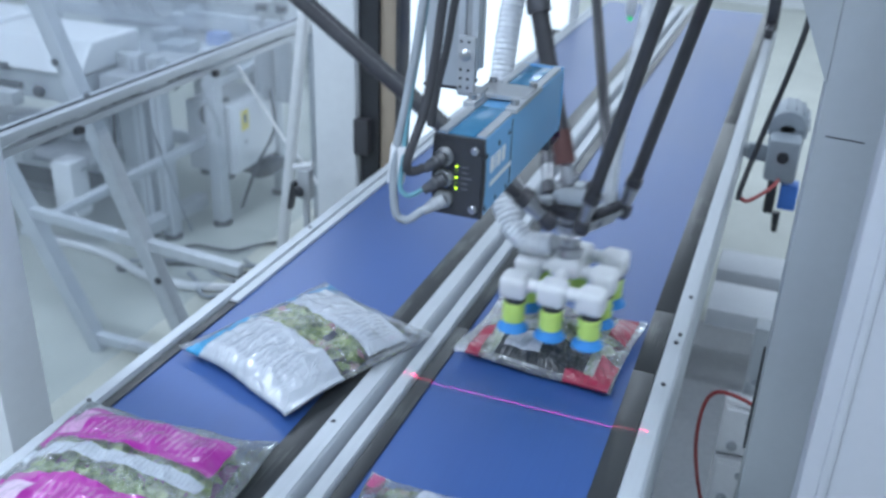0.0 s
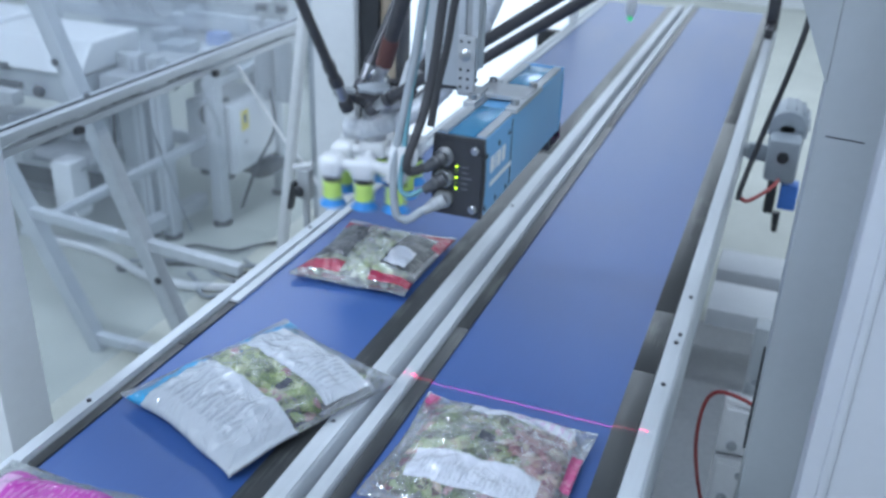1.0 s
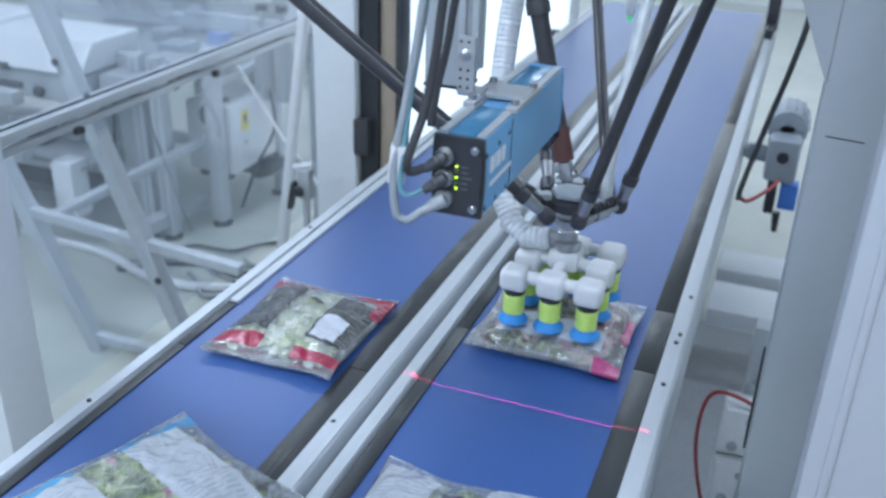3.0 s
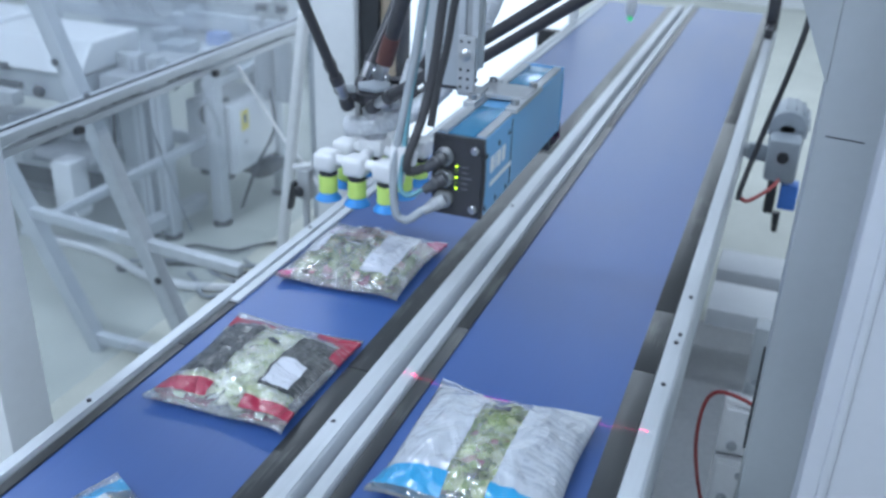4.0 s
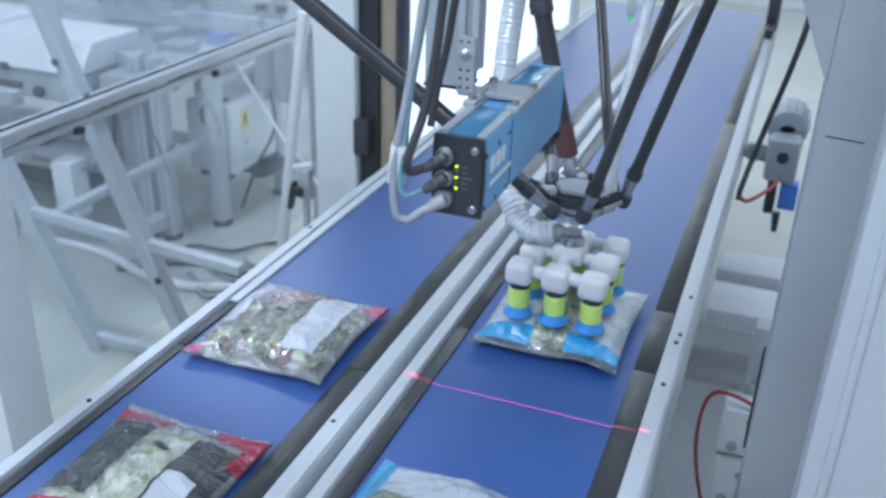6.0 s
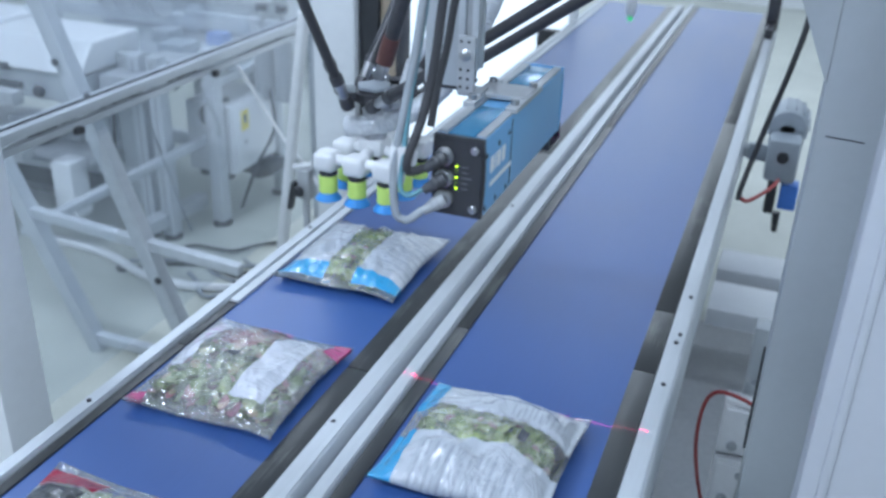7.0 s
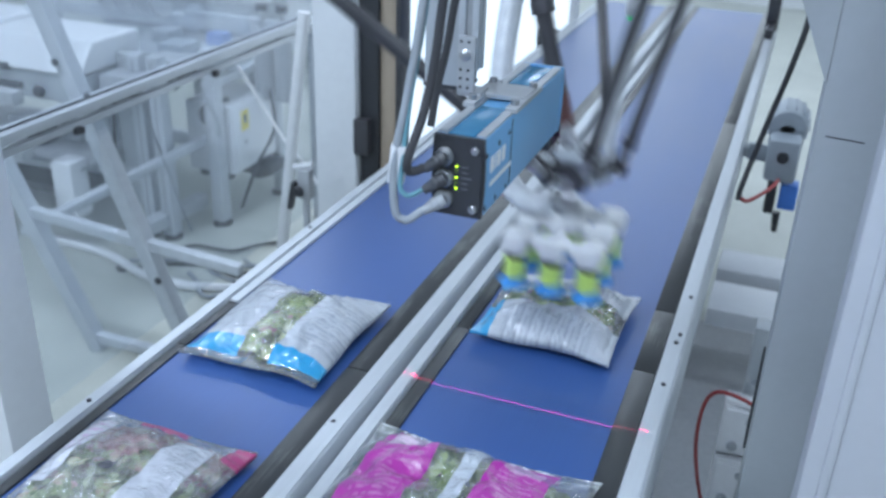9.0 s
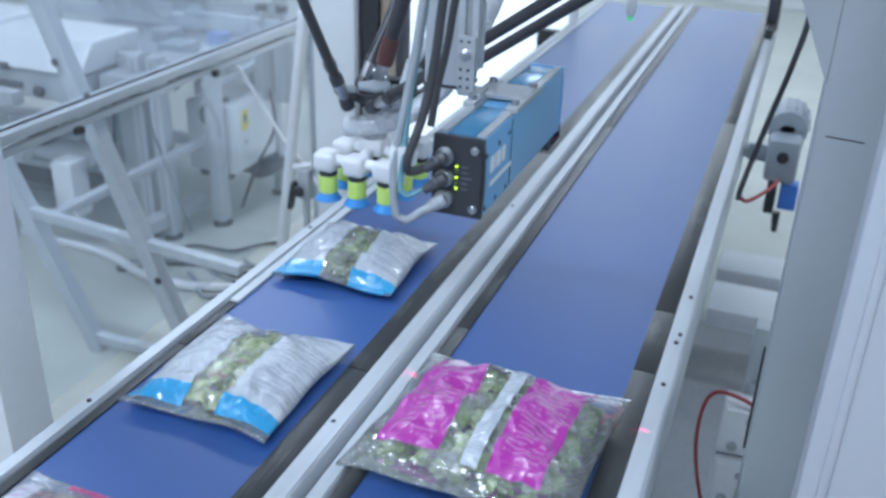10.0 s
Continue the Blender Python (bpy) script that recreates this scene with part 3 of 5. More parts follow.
cable("grey cable looping into the sensor's lowest plug", [(-0.3275, 0.820, 1.3625), (-0.336, 0.810, 1.355), (-0.344, 0.806, 1.354), (-0.351, 0.804, 1.362), (-0.355, 0.806, 1.395), (-0.353, 0.81, 1.43), (-0.345, 0.82, 1.49), (-0.336, 0.83, 1.57), (-0.332, 0.85, 1.70), (-0.40, 0.965, 2.4), (-0.40, 0.965, CEILING)], 0.0044, CABLE_GREY)
clip_ = link("cable_clip", box(fresh(), (0.018, 0.012, 0.042), (0, 0, 0), 0.003), WHITE_PLASTIC, pose(-0.3525, 0.812, 1.412, 0, 6, 20))
tagged(clip_, "white plastic clip holding two cables together", "cable clip")

# ---- machine frame posts near the camera ----
DOOR_PAINT = plain("pale_grey_painted_steel", (0.50, 0.52, 0.56), 0.45, 0.0, 0.05, 60, 2.0, 0.06)
# thin sheet in a darker grey than the hall floor it covers
plate = slab("floor_sheet", -0.48, 0.9, 0.3, 3.19, 0.0, 0.012, plain("grey_floor_sheet", (0.37, 0.38, 0.39), 0.5, 0.1, 0.2, 60, 3.0, 0.15), "darker grey sheet over the floor under the line", "floor plate")
post = thing("frame_post", "grey painted steel frame post beside the conveyor", "post", "frame posts", (0.0985, 1.35, 0))
part("column", box(fresh(), (0.093, 0.10, CEILING), (0, 0, CEILING / 2), 0.004), GREY_PAINT, post)
part("weld_seam", box(fresh(), (0.050, 0.001, 0.0022), (-0.008, -0.0502, 1.353), 0.0004, pose(0, 0, 0, 0, 3)), DARK_METAL, post)
bm = fresh()
tri = [(-0.0465, 1.424), (-0.0465, 1.96), (-0.297, 1.96)]
ring = [[bm.verts.new((x, y, z)) for x, z in tri] for y in (-0.050, -0.038)]
bm.faces.new(ring[0])
bm.faces.new(ring[1][::-1])
for k in range(3):
    bm.faces.new((ring[0][k], ring[1][k], ring[1][(k + 1) % 3], ring[0][(k + 1) % 3]))
bmesh.ops.recalc_face_normals(bm, faces=bm.faces)
part("gusset", bm, GREY_PAINT, post, "grey triangular gusset plate")
part("edge_seal", box(fresh(), (0.004, 0.010, 0.20), (-0.0485, 0.045, 0.86), 0.001), BLACK_PLASTIC, post, "thin black edge seal")
door = thing("cabinet_door", "pale grey painted cabinet door with rounded edge", "door", at=(0.0, 0.92, 0))
part("panel", span(fresh(), 0.097, 0.62, 0, 0.05, 0.05, 2.3, 0.014), DOOR_PAINT, door)
part("edge_fold", span(fresh(), 0.118, 0.128, -0.004, 0.004, 0.06, 2.29, 0.003), DOOR_PAINT, door)
part("foot", span(fresh(), 0.2, 0.6, 0.005, 0.045, 0.0, 0.05), BLACK_PLASTIC, door)
post = thing("frame_post", "white painted steel frame post behind the rail", "post", "frame posts", (-1.265, 0.99, 0))
part("column", box(fresh(), (0.27, 0.10, CEILING), (0, 0, CEILING / 2), 0.006), WHITE_PAINT, post)
part("base_plate", box(fresh(), (0.30, 0.16, 0.012), (0, 0, 0.006), 0.002), GREY_PAINT, post)

# ---- right of the line ----
bench = thing("cross_member", "white painted steel cross member on the floor frame", "beam")
part("beam", span(fresh(), -0.10, 0.62, 3.06, 3.24, 0.238, 0.30, 0.006), WHITE_PAINT, bench)
for x, y in ((0.42, 2.85), (0.42, 3.15), (0.58, 2.85), (0.58, 3.15)):
    part("leg", span(fresh(), x - 0.02, x + 0.02, y - 0.02, y + 0.02, 0.0, 0.238, 0.002), WHITE_PAINT, bench)
part("shelf", span(fresh(), -0.10, 0.62, 2.75, 2.965, 0.238, 0.30, 0.006), WHITE_PAINT, bench)
for k, z in enumerate((0.385, 0.530)):
    sock = thing("socket_box", "white plastic socket box with grey cable glands", "socket box", "socket boxes", (0.048, 1.80, z))
    part("box_body", box(fresh(), (0.085, 0.06, 0.13), (0, 0, 0.0), 0.008), WHITE_PLASTIC, sock)
    part("lid", box(fresh(), (0.07, 0.008, 0.11), (0, -0.033, 0.0), 0.003), WHITE_PLASTIC, sock)
    part("gland", lathe(fresh(), [(0.012, 0), (0.012, 0.006), (0.008, 0.010)], 14, pose(-0.01, -0.036, -0.035, 90)), GREY_PLASTIC, sock)
    part("gland", lathe(fresh(), [(0.009, 0), (0.009, 0.006), (0.006, 0.010)], 14, pose(0.018, -0.036, 0.035, 90)), GREY_PLASTIC, sock)
    part("mounting_rail", box(fresh(), (0.03, 0.02, 0.18), (0.02, 0.035, 0)), GREY_PAINT, sock)
socket_post = thing("socket_post", "grey steel post carrying the socket boxes", "post", at=(0.07, 1.87, 0))
part("column", box(fresh(), (0.06, 0.05, 0.75), (0, 0, 0.375), 0.003), GREY_PAINT, socket_post)
cable("red cable looping down from the post", [(0.09, 1.72, 0.615), (0.05, 1.74, 0.63), (-0.01, 1.76, 0.625), (-0.035, 1.78, 0.57), (-0.038, 1.8, 0.46), (-0.02, 1.82, 0.34), (0.02, 1.84, 0.18), (0.04, 1.85, 0.012), (0.3, 1.9, 0.008)], 0.0043, CABLE_RED, group="machine cables")
cable("black cable hanging between motor and frame", [(-0.055, 2.28, 0.87), (-0.050, 2.25, 0.92), (-0.02, 2.24, 1.08), (0.012, 2.22, 1.24), (0.030, 2.2, 1.40), (0.05, 2.2, 1.9), (0.06, 2.2, CEILING)], 0.007, RUBBER, group="machine cables")
cable("red sheathed cable end beside the motor", [(-0.056, 2.285, 0.875), (-0.03, 2.30, 0.86), (0.02, 2.45, 0.85), (0.035, 2.60, 0.82)], 0.005, CABLE_RED, group="machine cables")

motor = thing("gear_motor", "grey cast gear motor beside the conveyor", "motor", at=(0.035, 2.72, 0.90))
bm = lathe(fresh(), [(0.02, 0), (0.052, 0.004), (0.055, 0.02), (0.055, 0.15), (0.05, 0.165), (0.02, 0.17)], 28, pose(0, 0.0, 0.03, -90))
part("motor_housing", bm, MOTOR_GREY, motor)
for k in range(14):
    a = k * math.tau / 14
    part("cooling_fin", box(fresh(), (0.004, 0.12, 0.008), (0.057 * math.cos(a), 0.085, 0.03 + 0.057 * math.sin(a)), 0.001, pose(0, 0, 0, 0, -math.degrees(a) + 90)), MOTOR_GREY, motor)
part("gearbox", box(fresh(), (0.088, 0.10, 0.125), (0, -0.05, -0.035), 0.016), MOTOR_GREY, motor)
part("shaft_cover", lathe(fresh(), [(0.016, 0), (0.016, 0.01), (0.007, 0.012)], 18, pose(0, -0.1, -0.02, 90)), BLACK_PLASTIC, motor)
part("flange", lathe(fresh(), [(0.048, 0), (0.048, 0.02)], 24, pose(0, 0.0, -0.005, -90)), MOTOR_GREY, motor)
part("terminal_box", box(fresh(), (0.05, 0.06, 0.075), (0.035, -0.05, -0.145), 0.006), MOTOR_BLUE, motor, "blue plastic terminal box")
part("plug", box(fresh(), (0.028, 0.03, 0.11), (-0.012, -0.055, -0.15), 0.006), BLACK_PLASTIC, motor, "black plug")
part("plug_tail", rod(fresh(), (0.012, -0.06, -0.20), (0.016, -0.06, -0.26), 0.012, 0.008), BLACK_PLASTIC, motor)
part("torque_arm", box(fresh(), (0.07, 0.014, 0.05), (-0.06, -0.02, -0.04), 0.003), MOTOR_GREY, motor)
part("mount", box(fresh(), (0.10, 0.05, 0.03), (-0.09, 0.0, -0.045), 0.003), GREY_PAINT, motor)
endpost = thing("roller_bracket", "dark steel bracket at the belt's end roller", "bracket", at=(-0.095, 4.25, TOP + 0.008))
part("arm", box(fresh(), (0.05, 0.10, 0.15), (0, 0, 0.075), 0.004), DARK_METAL, endpost)
part("tip", box(fresh(), (0.035, 0.20, 0.035), (0, -0.12, 0.02), 0.004), DARK_METAL, endpost)
nozzle = thing("light_barrier", "white sensor head with a green light above the belt", "sensor", at=(-0.60, 3.62, 1.02))
part("head", lathe(fresh(), [(0.004, 0.0), (0.016, 0.01), (0.02, 0.03), (0.02, 0.08), (0.012, 0.09)], 18), WHITE_PLASTIC, nozzle)
part("green_lens", lathe(fresh(), [(0.006, -0.012), (0.010, -0.006), (0.010, 0.004)], 16), LED_FAR, nozzle)
part("arm", rod(fresh(), (0, 0, 0.085), (0, 0, CEILING - 1.02), 0.009), ALU, nozzle)


# ---- guard frame and machines beyond the belts ----
def tube(bm, a, b, w, r=0.004):
    a, b = Vector(a), Vector(b)
    d = b - a
    return box(bm, (w, w, d.length), (a + b) / 2, r, d.to_track_quat("Z", "Y").to_matrix().to_4x4())


frame_ = thing("guard_frame", "aluminium guard frame with splayed legs and clear panels", "guard frame")
bm = fresh()
for dx in (-0.017, 0.017):
    tube(bm, (-1.905 + dx, 0.6, 0.915), (-1.905 + dx, 3.50, 0.915), 0.030)
part("top_rail", bm, ALU, frame_)
part("rail_slot", box(fresh(), (0.010, 2.86, 0.016), (-1.905, 2.05, 0.925)), BLACK_PLASTIC, frame_)
part("lower_rail", tube(fresh(), (-1.905, 0.6, 0.868), (-1.905, 3.50, 0.868), 0.022), ALU, frame_)
part("leg", tube(fresh(), (-2.10, 2.14, 1.25), (-1.632, 2.14, 0.0), 0.050), ALU, frame_)
part("leg", tube(fresh(), (-2.50, 2.14, 1.0), (-2.045, 2.14, 0.0), 0.052), ALU, frame_)
part("brace", tube(fresh(), (-2.26, 2.14, 0.485), (-1.45, 2.14, 0.435), 0.034), ALU, frame_)
part("foot_bar", tube(fresh(), (-2.06, 2.14, 0.05), (-1.62, 2.14, 0.05), 0.034), ALU, frame_)
part("foot_bar", tube(fresh(), (-2.30, 2.14, 0.40), (-2.30, 3.45, 0.40), 0.034), ALU, frame_)
part("clear_panel", span(fresh(), -1.912, -1.906, 0.7, 3.48, 0.06, 0.853), GUARD, frame_, "clear plastic guard panel")
part("clear_panel", span(fresh(), -1.912, -1.906, 0.7, 3.48, 0.935, 1.6), GUARD, frame_, "clear plastic guard panel")
part("end_leg", tube(fresh(), (-1.905, 3.47, 0.0), (-1.905, 3.47, 0.86), 0.036), ALU, frame_)
part("end_leg", tube(fresh(), (-1.905, 0.7, 0.0), (-1.905, 0.7, 0.86), 0.036), ALU, frame_)
for y in (1.35, 2.02, 2.72):
    part("panel_clamp", box(fresh(), (0.02, 0.03, 0.02), (-1.888, y, 0.855), 0.003), DARK_METAL, frame_)
for p in ((-2.02, 2.108, 1.02), (-1.74, 2.108, 0.35), (-1.92, 2.108, 0.93)):
    part("leg_bolt", lathe(fresh(), [(0.012, 0), (0.012, 0.006), (0.006, 0.008)], 14, pose(*p, 90)), DARK_METAL, frame_)
cable("thin wire stay on the guard frame", [(-1.88, 2.3, 0.86), (-1.84, 2.34, 0.62), (-1.80, 2.38, 0.40)], 0.003, CABLE_GREY, "wire", group="stays")
cable("thin pale wire stay on the guard frame", [(-1.88, 2.85, 0.855), (-1.70, 2.83, 0.62), (-1.52, 2.80, 0.42), (-1.50, 2.80, 0.0)], 0.006, WHITE_PLASTIC, "wire", group="stays")

pole = thing("stay_pole", "pale blue-white tube standing beside the guard frame", "pole")
part("tube", rod(fresh(), (-1.54, 2.75, 1.10), (-1.70, 2.75, 0.0), 0.021), WHITE_PLASTIC, pole)
part("foot", lathe(fresh(), [(0.05, 0), (0.05, 0.01), (0.024, 0.02)], 18, pose(-1.70, 2.75, 0)), GREY_PLASTIC, pole)

column = thing("hall_column", "white painted square column with dark channels beside it", "column", at=(-1.355, 2.66, 0))
part("shaft", box(fresh(), (0.148, 0.12, CEILING), (0, 0, CEILING / 2), 0.005), WHITE_PAINT, column)
part("dark_channel", box(fresh(), (0.066, 0.08, CEILING), (0.109, 0.01, CEILING / 2), 0.003), BLACK_PLASTIC, column, "black vertical channel")
part("tan_strip", box(fresh(), (0.052, 0.07, CEILING), (0.170, 0.02, CEILING / 2), 0.003), TAN, column, "tan vertical strip")
part("dark_strip", box(fresh(), (0.016, 0.08, CEILING), (0.206, 0.02, CEILING / 2), 0.002), DARK_METAL, column)
part("bracket", box(fresh(), (0.05, 0.05, 0.12), (0.095, -0.045, 0.75), 0.005), RUBBER, column, "black bracket")
panel = thing("frosted_door", "frosted white door panel behind the column, its pane set to glow", "door", at=(-1.36, 4.0, 0))
part("door_frame", box(fresh(), (0.92, 0.06, 2.3), (0, 0.03, 1.15), 0.005), WHITE_PAINT, panel)
# the pane emits by itself to read as bright white; no lamp behind
part("pane", box(fresh(), (0.86, 0.012, 2.2), (0, -0.004, 1.15), 0.002), FROSTED_GLOW, panel, "glowing frosted pane")
part("dark_box", box(fresh(), (0.10, 0.05, 0.13), (0.36, -0.04, 0.80), 0.006), BLACK_PLASTIC, panel, "small black box")
part("tan_box", box(fresh(), (0.10, 0.05, 0.07), (0.36, -0.04, 0.69), 0.006), TAN, panel)
limit = thing("clamp_stand", "small grey clamp with a black lever behind the rail", "clamp", at=(-1.40, 2.45, 0))
part("stem", box(fresh(), (0.018, 0.018, 0.62), (0.012, 0, 0.31), 0.002), ALU_DULL, limit)
part("jaw", box(fresh(), (0.045, 0.04, 0.10), (0.012, 0, 0.62), 0.008), ALU_DULL, limit)
part("jaw_pin", rod(fresh(), (-0.03, 0, 0.67), (0.04, 0, 0.69), 0.009), WHITE_PLASTIC, limit)
part("lever", box(fresh(), (0.016, 0.03, 0.10), (-0.028, -0.02, 0.58), 0.006, pose(0, 0, 0, 0, 12)), BLACK_PLASTIC, limit)
part("knob", lathe(fresh(), [(0.012, -0.01), (0.02, 0), (0.012, 0.01)], 14, pose(0.0, -0.03, 0.60, 90)), BLACK_PLASTIC, limit)

cab = thing("control_box", "white steel control box with a yellow warning sticker", "control box", at=(-2.2, 3.26, 0))
part("body", span(fresh(), -0.235, 0.0, 0.0, 0.345, 0.225, 0.54, 0.008), WHITE_PAINT, cab)
part("door", span(fresh(), -0.002, 0.010, 0.012, 0.335, 0.235, 0.53, 0.004), WHITE_PAINT, cab)
part("sticker", span(fresh(), 0.0095, 0.012, 0.055, 0.115, 0.415, 0.505), YELLOW, cab, "yellow warning sticker")
part("sticker_bar", span(fresh(), 0.0115, 0.013, 0.072, 0.098, 0.445, 0.485), DARK_METAL, cab)
part("lock", lathe(fresh(), [(0.008, 0), (0.008, 0.005)], 12, pose(0.010, 0.08, 0.36, 0, 90)), DARK_METAL, cab)
part("bracket", span(fresh(), -0.20, -0.04, 0.02, 0.06, 0.19, 0.225), DARK_METAL, cab)
part("post", span(fresh(), -0.085, -0.025, -0.075, -0.015, 0.02, 0.80, 0.004), ALU, cab)
part("post", span(fresh(), -0.03, 0.015, 0.365, 0.41, 0.02, 0.80, 0.004), ALU, cab)
part("rail", span(fresh(), -0.085, -0.045, -0.015, 0.37, 0.62, 0.66, 0.004), ALU, cab)
for x, y in ((-0.055, -0.045), (-0.008, 0.388)):
    part("foot", lathe(fresh(), [(0.045, 0), (0.045, 0.01), (0.018, 0.022)], 16, pose(x, y, 0)), RUBBER, cab)

mach = thing("packing_machine", "aluminium framed packing machine with pale covers", "machine", at=(-3.0, 3.0, 0))


def slanted_cover(bm, x0, x1, y0, y1, z0, z1, slope, bevel):
    """A cover whose front face leans back towards its top."""
    span(bm, x0, x1, y0, y1, z0, z1)
    for v in bm.verts:
        if v.co.z > (z0 + z1) / 2 and v.co.y < (y0 + y1) / 2:
            v.co.y += slope
    bmesh.ops.bevel(bm, geom=list(bm.edges), offset=bevel, segments=3, affect="EDGES", profile=0.6)
    return bm


for x, y in ((0.545, 0.0), (0.635, 0.0), (0.59, 0.8), (-0.6, 0.0), (-0.6, 0.8), (0.2, 0.9)):
    part("leg", box(fresh(), (0.055, 0.06, 0.78), (x, y, 0.41), 0.004), ALU, mach)
    part("leg_groove", box(fresh(), (0.010, 0.002, 0.74), (x, y - 0.0305, 0.41)), GREY_PLASTIC, mach)
    part("machine_foot", lathe(fresh(), [(0.04, 0), (0.04, 0.012), (0.02, 0.02)], 16, pose(x, y, 0)), RUBBER, mach)
part("leg_panel", box(fresh(), (0.09, 0.05, 0.66), (0.46, 0.03, 0.46), 0.004), GREY_PAINT, mach)
for y, z in ((0.8, 0.75), (0.8, 0.14), (0.02, 0.26)):
    part("beam", box(fresh(), (1.16, 0.05, 0.06), (0.0, y, z), 0.004), ALU, mach)
part("foot_beam", tube(fresh(), (0.60, -0.14, 0.09), (0.63, 0.24, 0.09), 0.06), ALU, mach)
part("front_beam", span(fresh(), -0.9, 0.30, -0.43, -0.37, 0.66, 0.715, 0.006), ALU_DULL, mach)
part("front_beam", span(fresh(), -0.9, 0.30, -0.43, -0.37, 0.44, 0.475, 0.006), ALU_DULL, mach)
part("white_cover", slanted_cover(fresh(), -0.10, 0.44, -0.22, 0.16, 0.74, 0.86, 0.10, 0.014), WHITE_PAINT, mach, "white slanted machine cover")
part("cover_base", slanted_cover(fresh(), -0.08, 0.43, -0.20, 0.16, 0.62, 0.735, 0.0, 0.010), GREY_PAINT, mach, "grey cover base")
part("cover_hinge", box(fresh(), (0.05, 0.02, 0.03), (0.06, -0.21, 0.74), 0.004), DARK_METAL, mach)
part("cover_slot", span(fresh(), 0.02, 0.13, -0.226, -0.200, 0.655, 0.680), BLACK_PLASTIC, mach)
part("cover_knob", lathe(fresh(), [(0.022, 0), (0.028, 0.015), (0.018, 0.03)], 16, pose(0.22, -0.20, 0.655, 90)), DARK_METAL, mach)
part("white_cover", slanted_cover(fresh(), -0.75, -0.16, -0.22, 0.30, 0.50, 0.86, 0.08, 0.02), WHITE_PAINT, mach)
for k, (x, y, z, w, d, h) in enumerate(((0.52, -0.05, 0.70, 0.14, 0.16, 0.07), (0.60, 0.14, 0.735, 0.17, 0.16, 0.06), (0.52, 0.32, 0.72, 0.13, 0.14, 0.12), (0.40, 0.40, 0.78, 0.10, 0.10, 0.06), (0.70, 0.34, 0.70, 0.10, 0.16, 0.05))):
    part("drive_block", box(fresh(), (w, d, h), (x, y, z), 0.010), (GREY_PLASTIC, ALU_DULL, GREY_PAINT)[k % 3], mach, "grey drive block")
for x, y, z in ((0.50, -0.09, 0.66), (0.58, 0.05, 0.665), (0.66, 0.22, 0.665)):
    part("roller", rod(fresh(), (x - 0.09, y, z), (x + 0.09, y + 0.03, z), 0.022), DARK_METAL, mach, "dark steel roller")
part("conveyor_plate", span(fresh(), -0.3, 0.72, 0.42, 0.86, 0.655, 0.68, 0.006), ALU_DULL, mach, "grey conveyor plate")
part("grey_hood", span(fresh(), -0.45, 0.52, 0.98, 1.25, 0.50, 0.82, 0.012), GREY_PAINT, mach, "grey sheet hood")
part("hood_seam", span(fresh(), -0.42, 0.50, 0.976, 0.981, 0.655, 0.660), DARK_METAL, mach)
part("top_pipe", rod(fresh(), (-0.9, 1.05, 0.90), (0.86, 1.05, 0.90), 0.040), WHITE_PAINT, mach, "white pipe along the top")
for x in (-0.3, 0.25, 0.78):
    part("pipe_clamp", box(fresh(), (0.03, 0.09, 0.09), (x, 1.05, 0.90), 0.006), ALU, mach)
for x in (-0.16, -0.06, 0.04, 0.14):
    part("film_reel", rod(fresh(), (x, 0.70, 0.86), (x + 0.02, 0.70, 0.865), 0.085, seg=28), ALU_DULL, mach, "thin pale reel disc")
part("reel_axle", rod(fresh(), (-0.30, 0.70, 0.862), (0.24, 0.70, 0.868), 0.012), STEEL, mach)
part("blue_block", span(fresh(), 0.46, 0.55, 0.60, 0.68, 0.70, 0.755, 0.008), MOTOR_BLUE, mach, "blue plastic block")
part("drive", lathe(fresh(), [(0.05, 0), (0.055, 0.02), (0.055, 0.12), (0.045, 0.14)], 18, pose(0.71, 0.22, 0.50, -90)), DARK_METAL, mach)
part("dark_tray", span(fresh(), 0.66, 0.86, 0.45, 0.60, 0.16, 0.21, 0.01), DARK_METAL, mach)
part("side_box", span(fresh(), 0.12, 0.34, 0.02, 0.30, 0.12, 0.56, 0.01), GREY_PAINT, mach)
part("small_box", span(fresh(), 0.30, 0.40, -0.30, -0.2, 0.16, 0.40, 0.008), WHITE_PAINT, mach)
part("lower_tray", span(fresh(), -0.6, 0.3, -0.2, 0.3, 0.20, 0.24, 0.006), DARK_METAL, mach)
part("lower_tray", span(fresh(), -0.6, 0.4, -0.25, 0.3, 0.34, 0.37, 0.006), ALU_DULL, mach)
for k, (x, y) in enumerate(((-0.30, -0.05), (-0.12, 0.02), (0.05, -0.06), (0.16, 0.04))):
    part("valve_unit", box(fresh(), (0.09, 0.10, 0.07 + 0.02 * (k % 2)), (x, y, 0.41), 0.008), (DARK_METAL, GREY_PLASTIC)[k % 2], mach, "dark valve unit")
for x, r in ((0.80, 0.045), (0.90, 0.040)):
    part("cylinder", lathe(fresh(), [(r * 0.7, 0.50), (r, 0.51), (r, 0.76), (r * 0.85, 0.78), (r * 0.4, 0.80)], 20, Matrix.Translation((x, 0.55, 0))), GREY_PLASTIC, mach, "grey upright air cylinder")
    part("cylinder_rod", rod(fresh(), (x, 0.55, 0.80), (x, 0.55, 0.90), 0.012), STEEL, mach)
    part("cylinder_cap", rod(fresh(), (x, 0.55, 0.90), (x, 0.55, 0.93), 0.028), DARK_METAL, mach)
part("cross_bar", box(fresh(), (0.62, 0.03, 0.03), (0.70, 0.56, 0.845), 0.003), ALU, mach)
part("hood", span(fresh(), -0.2, 0.95, 0.2, 0.212, 0.72, 0.98), GUARD, mach, "clear plastic hood")
